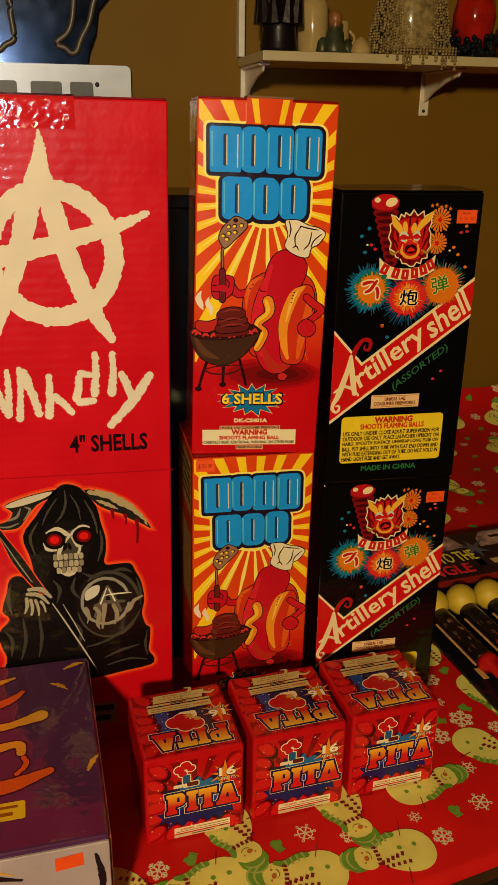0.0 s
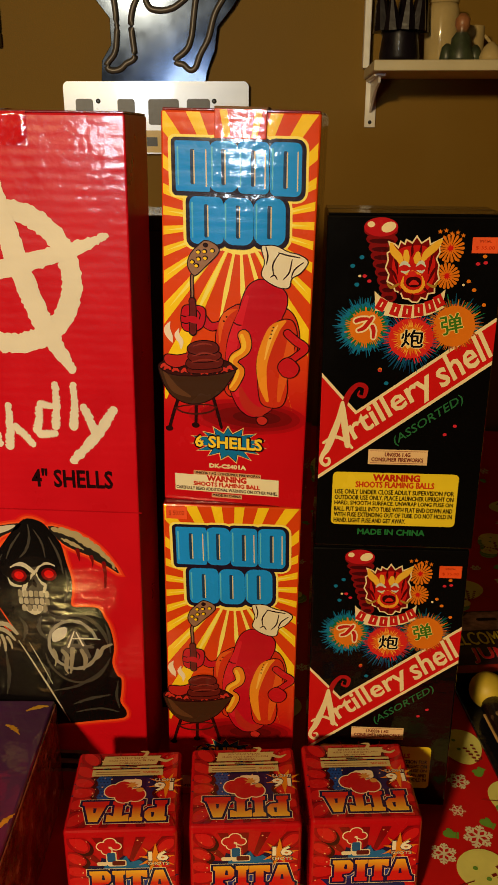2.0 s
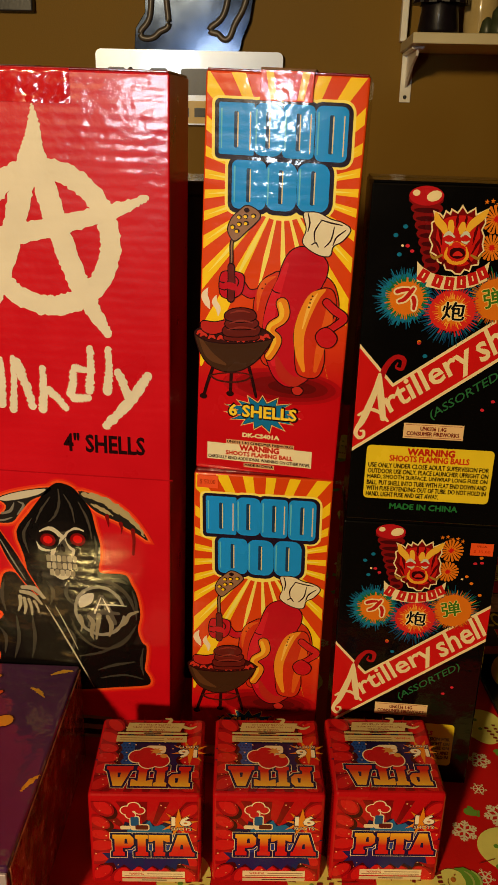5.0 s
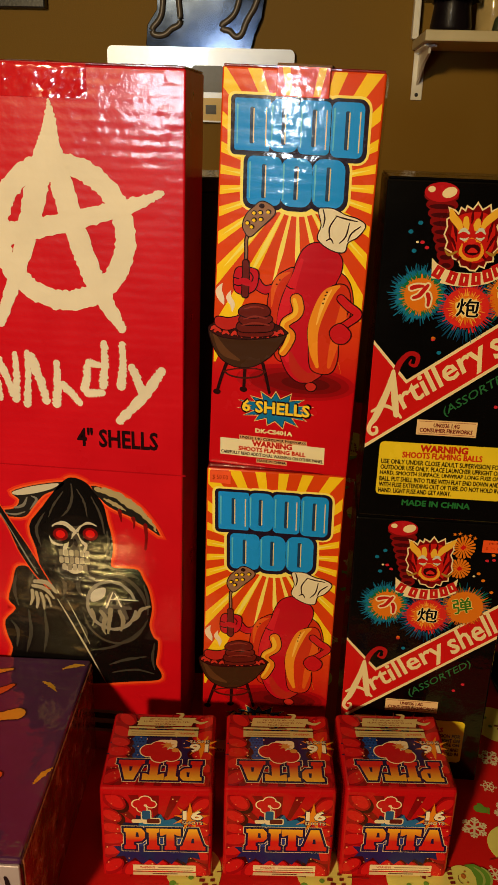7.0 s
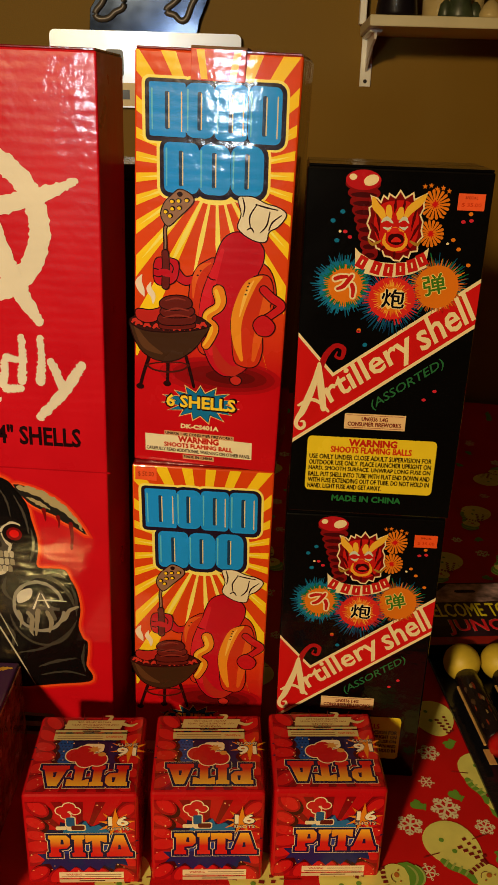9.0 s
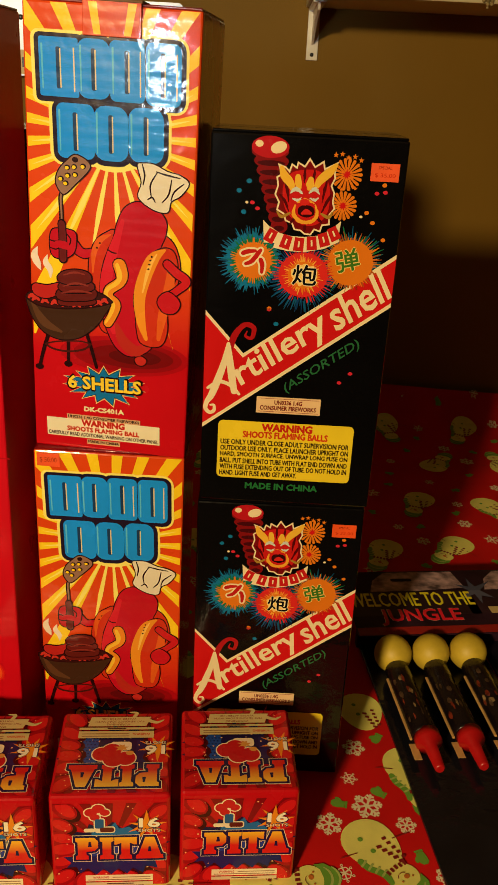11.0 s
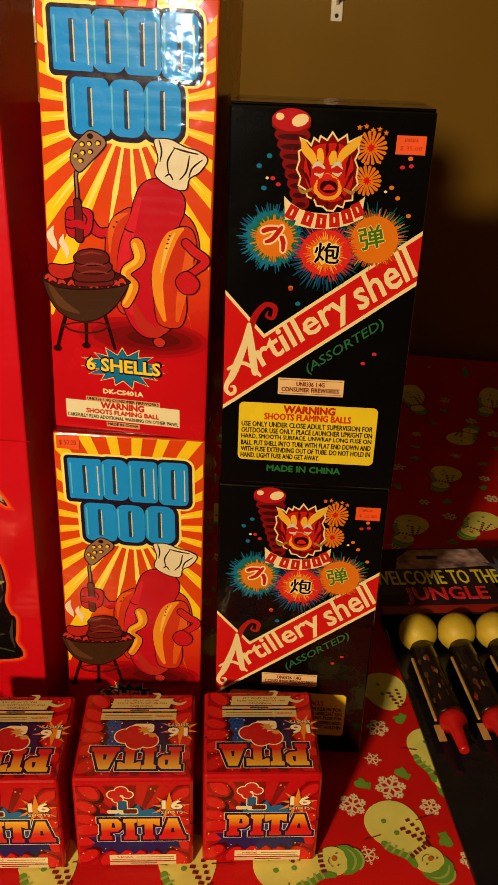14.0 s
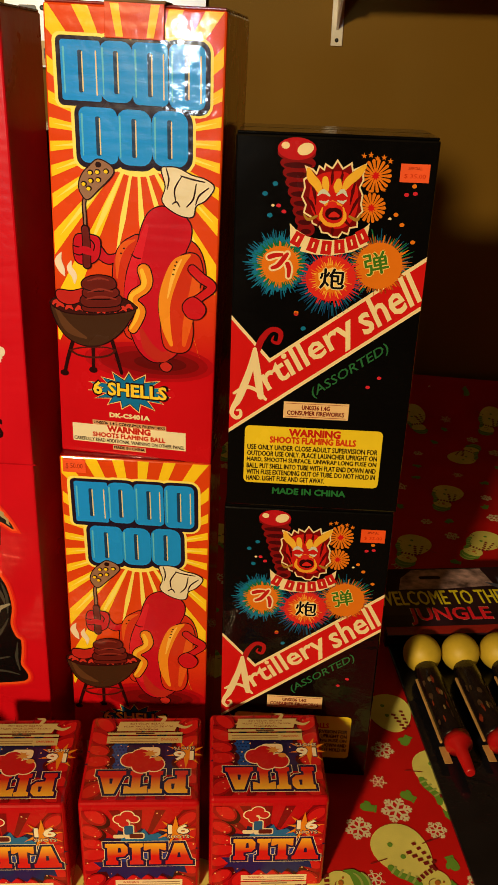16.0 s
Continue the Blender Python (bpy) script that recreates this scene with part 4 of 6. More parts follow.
    for i, pts in enumerate(([(-40.4, 125.7), (-33.9, 128.8), (-20.1, 129.8), (-12, 127.8), (-12.5, 124.2), (-26.4, 121.4), (-39.9, 121.4)], [(-42.1, 130), (-37.5, 134.4), (-23.7, 136), (-12.1, 135.5), (-10.3, 131.4), (-15.1, 127.1), (-34.2, 124.7), (-40.8, 126)], [(-39.7, 136.9), (-33.2, 141.3), (-21.1, 142.3), (-13, 140), (-12.8, 135.8), (-20, 132.5), (-33.8, 131.3), (-39.2, 133.1)], [(-40.5, 143), (-35.6, 147.6), (-26.5, 149.8), (-17.3, 148.7), (-14, 144.5), (-16.5, 140.4), (-29.5, 137.8), (-38.4, 139)])):
        shape("patty_print", pts, bowed(106 - 6 * (i % 2), 30, 26), 15 + 1.2 * i)
    flats("patty_print", [stroke(p, [0.8, 1.6, 0.8], 0.4, 3) for p in ([(-35.7, 144.9), (-27, 147.5), (-19.3, 146.7)], [(-36.3, 136.1), (-26.3, 139.2), (-16.6, 138.1)], [(-37.8, 130.6), (-25.8, 133.5), (-14.1, 132.6)])], bowed(140, 50, 42), t, 20, face)
    shape("sausage_print", [(-61.3, 132.8), (-58.7, 136.1), (-49.3, 135.7), (-39.3, 138.1), (-38.4, 133.2), (-43.9, 127.7), (-51.9, 125.4), (-59.3, 127.9)], bowed(190, 40, 36), 15.4)
    flats("smoke_print", [stroke([(-55.4, 164.6), (-58.2, 158.1), (-56, 151.7), (-54, 147.2)], [0.6, 5.6, 5.2, 1]), stroke([(-48.1, 158.9), (-49.6, 153.2), (-46.5, 147.8), (-46.5, 141.7)], [0.6, 4.6, 4.4, 1])], bowed(240, 222, 204), t, 5, face)
    # burst with the count, code line and warning label
    bx, by = -6.3, 57.8
    burst = star(bx, by, 19, 31, 15, 0.50, 0.18, 4)
    flat("burst_print", grow(burst, 1.2), bowed(240, 206, 140), t, 6, face)
    flat("burst_print", grow(burst, 0.5), line, t, 6.6, face)
    flat("burst_print", burst, bowed(22, 116, 178), t, 7.2, face)
    x0, y0, x1, y1 = -35.8, 52.1, 24, 63
    lettering("6 SHELLS", x0 - 0.8, y0 + 0.2, x1 - x0 + 2, 13, line, t, 8, face, bold=0.04, heavy=0.6)
    lettering("6 SHELLS", x0, y0 + 1.2, x1 - x0, 11, bowed(250, 214, 60), t, 9.5, face, bold=0.03, heavy=0.15)
    x0, y0, x1, y1 = -23.4, 32.6, 9.6, 38.4
    lettering("DK-CS401A", x0, y0 + 1.4, x1 - x0, 4.0, bowed(236, 218, 172), t, 3, face, bold=0.03, heavy=0.2)
    x0, y0, x1, y1 = -38, 26.2, 23.1, 31.1
    flat("label_print", [(x0, y0), (x1, y0), (x1, y0 + 4.2), (x0, y0 + 4.2)], bowed(216, 166, 126), t, 3, face)
    lettering("UN0336 1.4G CONSUMER FIREWORKS", x0 + 1, y0 + 1, x1 - x0 - 2, 2.4, line, t, 4, face, heavy=0.12)
    x0, y0, x1, y1 = -55.1, 10.2, 39.1, 27.3
    w = x1 - x0
    flat("label_print", [(x0, y0), (x1, y0), (x1, y0 + 16), (x0, y0 + 16)], bowed(242, 230, 196), t, 3, face)
    lettering("WARNING", x0 + 0.31 * w, y0 + 10.6, 0.38 * w, 5.4, bowed(200, 36, 20), t, 4, face, bold=0.03, heavy=0.3)
    lettering("SHOOTS FLAMING BALL", x0 + 0.18 * w, y0 + 5.6, 0.64 * w, 3.8, bowed(206, 52, 20), t, 4, face, heavy=0.32)
    lettering("CAREFULLY READ ADDITIONAL WARNING ON OTHER PANEL", x0 + 1, y0 + 1.2, w - 2, 3.0, bowed(60, 40, 30), t, 4, face, heavy=0.14)
    x0, y0, x1, y1 = -21.7, 5.1, 5.9, 10.7
    flat("label_print", [(x0, y0), (x1, y0), (x1, y0 + 4), (x0, y0 + 4)], bowed(220, 170, 130), t, 3, face)
    lettering("MADE IN CHINA", x0 + 1, y0 + 1.2, x1 - x0 - 2, 2.4, line, t, 4, face, heavy=0.14)
    side = lambda u, v, k: Vector((-0.0632 - LAYER * k, u / 1000, v / 1000))
    flats("side_print", [[(12, 262), (90, 262), (90, 322), (12, 322)], [(12, 150), (90, 150), (90, 240), (12, 240)]], bowed(206, 170, 110), t, 1, side)
    flats("side_bar", [[(18, 310 - 9 * i), (84 - 11 * (i % 3), 310 - 9 * i), (84 - 11 * (i % 3), 313.4 - 9 * i), (18, 313.4 - 9 * i)] for i in range(5)], line, t, 2, side)
    return t


def shell_box():
    """Black carton with a diagonal red ribbon, bursts and a yellow warning label."""
    black = ink(7, 6, 7, 0.03, 0.22)
    t = carton("firework_box", pose(0, 0, TOP), 0.142, 0.078, 0.294, black, "glossy black cardboard artillery shell box with red ribbon", black)
    face = lambda u, v, k: front(u, v - 3, k)
    cream, K = ink(240, 222, 180, 0.03), lambda *c: ink(*c, 0.03)
    red, orange, teal = K(206, 24, 26), K(226, 122, 28), K(20, 116, 168)
    # red column with a pale crown
    flats("column_print", [oval(-28 + 1.2 * i, 284 - 6.5 * i, 13.5 - 0.9 * i, 5.5, 18) for i in range(9)], K(128, 16, 20), t, 1, face)
    flats("column_print", [oval(-28 + 1.2 * i, 282.5 - 6.5 * i, 11 - 0.9 * i, 2.0, 18) for i in range(1, 9)], K(70, 8, 14), t, 2, face)
    flat("column_print", oval(-28, 287, 13.5, 7.5), K(186, 24, 34), t, 3, face)
    flats("column_print", [oval(-22, 287, 6, 4, 12, 20), oval(-36, 289, 3, 2.4, 10)], cream, t, 4, face)
    # bursts of fine hairs round solid hearts
    def hairs(cx, cy, r0, r1, n, colours, k, seed, squash=1.0):
        rnd = random.Random(seed)
        sets = [bmesh.new() for _ in colours]
        for i in range(n):
            a, w = 2 * math.pi * (i + rnd.uniform(-0.4, 0.4)) / n, rnd.uniform(0.45, 0.9)
            q, e = r0 * rnd.uniform(0.75, 1.0), r1 * rnd.uniform(0.82, 1.1)
            bm, ca, sa = sets[rnd.randrange(len(colours))], math.cos(a), math.sin(a)
            pts = [(q * ca - w * sa, q * sa + w * ca), (e * ca - 0.35 * w * sa, e * sa + 0.35 * w * ca), (e * ca + 0.35 * w * sa, e * sa - 0.35 * w * ca), (q * ca + w * sa, q * sa - w * ca)]
            bm.faces.new([bm.verts.new(face(cx + x, cy + y * squash, k + 0.06 * (i % 9))) for x, y in reversed(pts)])
        for bm, c in zip(sets, colours):
            tagged(part("hair_print", bm, c, t), kind="stuff")
    dim_teal, leaf, rust = K(16, 84, 128), K(24, 112, 74), K(176, 84, 26)
    hairs(-37, 206, 18, 24.5, 90, (teal, dim_teal), 1, 2)
    flat("burst_print", star(-37, 206, 18.5, 20.5, 40, 1.0, 0.1, 2), teal, t, 1.8, face)
    hairs(-36, 206, 15, 19.5, 70, (leaf,), 2.5, 3)
    flat("burst_print", oval(-36, 206, 16, 16, 30), leaf, t, 3.1, face)
    hairs(-36, 206, 12, 16.5, 60, (orange,), 3.2, 4)
    flat("burst_print", oval(-36, 206, 13.4, 13.4, 30), orange, t, 4, face)
    hairs(2, 195, 18, 26, 90, (dim_teal, K(14, 60, 110)), 2, 5)
    hairs(2, 197, 17, 22.5, 80, (K(220, 44, 40), red), 4, 6, 0.92)
    flat("burst_print", oval(2, 197, 18.4, 16.8, 34), K(220, 44, 40), t, 4.7, face)
    hairs(2, 197, 10, 15, 50, (orange, K(240, 170, 60)), 5.4, 7)
    flat("burst_print", oval(2, 197, 11.4, 10, 30), orange, t, 6.1, face)
    hairs(36.5, 208, 18, 25, 80, (K(36, 90, 100), dim_teal, leaf), 1, 8)
    hairs(36.5, 208, 16, 22, 90, (orange, rust), 3, 9)
    flat("burst_print", oval(36.5, 208, 17, 17, 34), orange, t, 3.7, face)
    mark = [([(-43.9, 211.1), (-40, 212.5), (-34.9, 213.1)], [4, 4, 3]), ([(-41.7, 203.2), (-37.2, 205.4), (-32.6, 211.6), (-30.9, 213.9)], [3, 4, 4, 3]), ([(-30.5, 206.6), (-29.2, 203), (-29.3, 197.5)], [4, 4, 3])]
    flats("mark_print", [stroke(p, [q + 2.2 for q in w]) for p, w in mark], cream, t, 4.6, face)
    flats("mark_print", [stroke(p, [q - 0.6 for q in w]) for p, w in mark], K(190, 30, 26), t, 5.6, face)
    flat("mark_print", star(3, 197, 9.4, 11, 11, 0.78, 0.2, 5), K(246, 208, 120), t, 6.8, face)
    lettering("\u70ae", -6, 189.5, 18, 15, cream, t, 7.4, face, heavy=0.9)
    lettering("\u70ae", -6, 189.5, 18, 15, K(16, 14, 14), t, 8.2, face, heavy=0.3)
    lettering("\u5f39", 28, 200, 17, 16, K(246, 206, 116), t, 4.4, face, turn=14, heavy=1.0)
    lettering("\u5f39", 28, 200, 17, 16, K(66, 120, 36), t, 5.2, face, turn=14, heavy=0.3)
    for cx, cy, rr, sd in ((28, 271, 11, 2), (27, 249, 10, 3)):
        flats("burst_print", [stroke([(cx + 2.5 * math.cos(radians(20 * i)), cy + 2.5 * math.sin(radians(20 * i))), (cx + 0.93 * rr * math.cos(radians(20 * i + 2)), cy + 0.93 * rr * math.sin(radians(20 * i + 2)))], [0.8, 2.4]) for i in range(18)], orange, t, 1, face)
        flat("burst_print", star(cx, cy, 3.2, 5, 12, 1.0, 0.2, sd), orange, t, 1.8, face)
        flat("burst_print", star(cx, cy, 1.8, 3.4, 9, 1.0, 0.3, sd), red, t, 2.4, face)
    flats("burst_print", [star(19 + 4.6 * i, 284 + 1.5 * (i % 2) - 0.7 * i, 0.9, 2.2, 5) for i in range(5)] + [star(25 + 5 * i, 260.5 + 0.6 * i, 0.7, 1.5, 5) for i in range(3)], orange, t, 1, face)
    # jagged crest as plain shapes
    crest = [(0.8, 279.2), (4.7, 274.1), (10.3, 277.9), (11.4, 273), (20, 277.6), (18.5, 271.6), (19.2, 268), (16.9, 262.6), (19.4, 257.6), (18.9, 251.1), (20.4, 246.7), (17.2, 242.5), (17.5, 235.9), (12.5, 235), (11.4, 230.7), (7.4, 231.9), (4.8, 227.9), (0.9, 228.1), (-2.2, 230.5), (-6.6, 231), (-8.6, 235.1), (-13.4, 237), (-15.2, 241.8), (-20, 244.3), (-18.9, 249.5), (-22, 254.9), (-20.3, 261), (-21.3, 266.4), (-18, 268.8), (-20.4, 274.7), (-16.5, 273.2), (-13.1, 270), (-11.4, 275.1), (-7.8, 272.9), (-7, 276.6), (-2.3, 274.1)]
    flat("crest_print", grow(crest, 1.2), cream, t, 6, face)
    flat("crest_print", crest, K(120, 12, 14), t, 6.8, face)
    flat("crest_print", smooth([(0.6, 273.1), (9.4, 271.6), (15.3, 264.5), (17.2, 254.5), (16.4, 244.2), (11, 236.1), (3.3, 233.5), (-5.4, 235.6), (-13, 242), (-16.9, 251.3), (-16.9, 262.3), (-11.4, 270.4)]), K(200, 28, 26), t, 7.5, face)
    flats("crest_print", [stroke(p, w) for p, w in (([(-19, 273.4), (-16.9, 268.2), (-12.7, 263.7), (-10.3, 259.4)], [3, 6, 6, 4]), ([(19.8, 277), (15.5, 272), (9.8, 266.8), (7.1, 262.2)], [3, 6, 6, 4]), ([(-7, 267.6), (-6.4, 263.3), (-5.4, 260.3)], [4, 5, 3]), ([(2.5, 266.3), (2.1, 262.6), (1.6, 259.9)], [4, 6, 3]))], K(240, 186, 60), t, 8.4, face)
    flats("crest_print", [stroke(p, w, 0.5, i) for i, (p, w) in enumerate((([(-11.5, 256.3), (-7.8, 259.2), (-3, 256.3)], [1, 3, 1]), ([(1.9, 256.9), (5.9, 259.8), (9.3, 256.5)], [1, 3, 1]), ([(-9.8, 252.3), (-6.2, 251.4), (-3.5, 253.3)], [1, 2, 0.6]), ([(2.9, 253.2), (6.5, 252), (8.8, 253.8)], [1, 2, 0.6])))], K(206, 214, 206), t, 9, face)
    flats("crest_print", [stroke(p, w, 0.5, i) for i, (p, w) in enumerate((([(-7.7, 247.9), (-8.4, 241.4), (-3.7, 236.7), (1.3, 235.9)], [1, 2.6, 2.8, 2.4]), ([(7.1, 248.6), (8.7, 242.1), (6.2, 237.5), (1.3, 235.9)], [1, 2.6, 2.8, 2.4]), ([(-6.1, 249.7), (-0.6, 252), (5.9, 249.9)], [1, 2, 1])))], K(240, 170, 50), t, 9.2, face)
    flat("crest_print", smooth([(-4.8, 246.4), (0, 248.3), (5.5, 246.8), (6.6, 242), (1.4, 239.4), (-4.8, 241.5)]), K(54, 8, 12), t, 9.8, face)
    flats("crest_print", [oval(u, v, 3.6, 2.4, 14) for u, v in [(-0.8, 250.3)]] + [stroke([(-2, 242.3), (0.8, 243.5), (4, 242.6)], [2, 4, 2])], K(214, 40, 36), t, 10.6, face)
    flats("crest_print", [stroke(p, [1.2, 2.2, 0.6], 0.4, i) for i, p in enumerate(([(-16.7, 264.9), (-14.1, 258.2), (-12.5, 249.8)], [(-19.2, 254.6), (-15, 249.7), (-12, 242.9)], [(14.1, 266.1), (12.9, 259.4), (11.9, 250.8)], [(17.8, 256.2), (15.1, 251), (11.8, 243.1)], [(-10.7, 234.3), (-8.1, 237.6), (-6.9, 240.4)], [(12.4, 236.4), (9.7, 239), (8.4, 241.7)], [(0.4, 229.5), (0.5, 232.3), (0.7, 234.4)], [(-2.2, 273.8), (-2.2, 268.8), (-2.2, 263.8)], [(4.8, 272.7), (4.5, 268.1), (4, 265.1)]))], K(84, 8, 12), t, 8.2, face)
    flats("crest_print", [stroke(p, [1, 2.4, 1.6]) for p in ([(-20.6, 242.6), (-17.2, 239.3), (-11.3, 241.9), (-6.9, 246.3)], [(19.9, 244.3), (17.4, 240.4), (11.9, 242.6), (6.9, 246.9)])], K(170, 130, 50), t, 11, face)
    banner = [(-30.3, 236.2), (-25.7, 231.9), (-17.5, 227.3), (-9.2, 225.6), (0.7, 225.3), (10.5, 226.8), (20, 231.8), (26.9, 238.4), (25.9, 225.7), (27, 223.3), (15.8, 217.4), (1.5, 214.2), (-11.2, 214.4), (-21.9, 216.4), (-21, 219.7), (-29, 219.7)]
    flat("banner_print", banner, cream, t, 11.4, face)
    for i, (x, y) in enumerate(((-24.2, 224.9), (-12.6, 221), (-2.9, 219.6), (6.5, 220.9), (15.2, 224), (22.4, 228.7))):
        a = radians((-26, -16, -4, 6, 18, 28)[i])
        c, sn = math.cos(a), math.sin(a)
        at = lambda du, dv: (x + c * du - sn * dv, y + sn * du + c * dv)
        flat("name_block", [at(-3.9, -4.9), at(3.9, -4.9), at(3.5, 5.1), at(-3.5, 5.1)], K(196, 30, 28), t, 12.2 + 0.1 * (i % 2), face)
        flat("name_slot", [at(-0.6, -2), at(0.6, -2), at(0.6, 2.4), at(-0.6, 2.4)], cream, t, 13, face)
    # ribbon with its words
    flat("ribbon_print", [(-70.6, 166), (-40, 133), (70.6, 216), (70.6, 176), (-70.6, 69)], cream, t, 2, face)
    flat("ribbon_print", [(-70.6, 162.5), (-40.4, 129.6), (70.6, 212.6), (70.6, 179.4), (-70.6, 72.5)], red, t, 3, face)
    flats("swirl_print", [stroke([(-51, 136), (-47, 148), (-40, 156), (-33, 154), (-34, 146), (-39, 147), (-38, 151)], [5, 5, 4, 4, 3, 2, 1])], K(170, 20, 26), t, 4, face)
    A = 36.6
    flats("swirl_print", [stroke([(-52, 140), (-55, 124), (-60, 108), (-64, 97), (-67.5, 91), (-68.4, 85.5), (-65, 82), (-61.5, 84), (-61.8, 88.4), (-64.6, 88.4)], [3, 5, 6, 5.4, 4, 3.4, 3, 2.8, 2.2, 1.4]), stroke([(-52, 138), (-49, 118), (-46, 101)], [4, 6, 5]), stroke([(-67, 103), (-58, 108.5), (-49, 106), (-42, 99)], [2.4, 3, 3, 2.4])], cream, t, 5, face)
    lettering("rtillery", -36.6, 101, 84, 26.5, cream, t, 5, face, turn=A, shear=0.1, bold=0.02, heavy=0.12)
    lettering("shell", 31.6, 154.5, 52, 24, cream, t, 5, face, turn=A, shear=0.16, bold=0.02, heavy=0.15)
    lettering("(ASSORTED)", -3, 101, 69, 9.5, K(40, 104, 64), t, 2, face, turn=A, shear=0.25, heavy=0.12)
    flats("dot_print", [oval(x, y, 1.8, 1.4, 10) for x, y in ((-39, 248), (-35, 244), (51, 259), (57, 260), (-22, 169), (45, 121), (37, 113))], K(206, 40, 60), t, 1, face)
    flats("dot_print", [oval(x, y, 1.8, 1.5, 10) for x, y in ((56, 265), (45, 245), (50, 238), (59, 226), (-22, 170))], orange, t, 1, face)
    flats("dot_print", [oval(x, y, 2.0, 1.7, 10) for x, y in ((-42, 263), (-45, 241), (-49, 256), (-16, 158))], teal, t, 1, face)
    flats("dot_print", [oval(x, y, 1.2, 1.0, 10) for x, y in ((-43, 248), (41, 242))], cream, t, 1, face)
    # labels
    flat("label_print", [(-27.5, 84), (24, 84), (24, 98), (-27.5, 98)], K(232, 196, 150), t, 1, face)
    flats("label_print", [[(-26, 85.2), (22.6, 85.2), (22.6, 85.6), (-26, 85.6)], [(-26, 96.4), (22.6, 96.4), (22.6, 96.8), (-26, 96.8)]], K(150, 60, 40), t, 2, face)
    lettering("UN0336 1.4G", -13, 91.6, 22, 3.6, K(120, 40, 30), t, 2, face, heavy=0.2)
    lettering("CONSUMER FIREWORKS", -24.5, 86.8, 45, 3.6, K(120, 40, 30), t, 2, face, heavy=0.2)
    flat("label_print", rounded(-57.5, 25, 53, 76, 4), K(236, 208, 44), t, 1, face)
    lettering("WARNING", -22, 68.0, 41, 6.4, K(196, 40, 24), t, 2, face, bold=0.03, heavy=0.3)
    lettering("SHOOTS FLAMING BALLS", -37, 61.8, 69, 5.4, K(206, 56, 24), t, 2, face, heavy=0.34)
    rows = ("USE ONLY UNDER CLOSE ADULT SUPERVISION FOR", "OUTDOOR USE ONLY. PLACE LAUNCHER UPRIGHT ON", "HARD, SMOOTH SURFACE. UNWRAP LONG FUSE ON", "BALL. PUT SHELL INTO TUBE WITH FLAT END DOWN AND", "WITH FUSE EXTENDING OUT OF TUBE. DO NOT HOLD IN", "HAND. LIGHT FUSE AND GET AWAY.")
    for i, words in enumerate(rows):
        lettering(words, -55, 55.2 - 5.6 * i, 105 if i < 5 else 64, 4.3, K(44, 30, 16), t, 2, face, heavy=0.2)
    lettering("MADE IN CHINA", -33, 15.5, 60, 5.4, K(36, 112, 60), t, 1, face, heavy=0.36)
    flat("price_sticker", [(45, 267.5), (65.5, 267.5), (65.5, 280), (45, 280)], STICKER, t, 3, face, "orange price sticker")
    lettering("SPECIAL", 50.5, 276, 9.5, 2.0, K(130, 30, 10), t, 4, face)
    lettering("$ 35.00", 48, 270, 15, 3.2, K(200, 50, 10), t, 4, face)
    return t


def lid_turned(u, v, k):
    return Vector((-u / 1000, 0.096 - v / 1000, 0.1006 + LAYER * k))


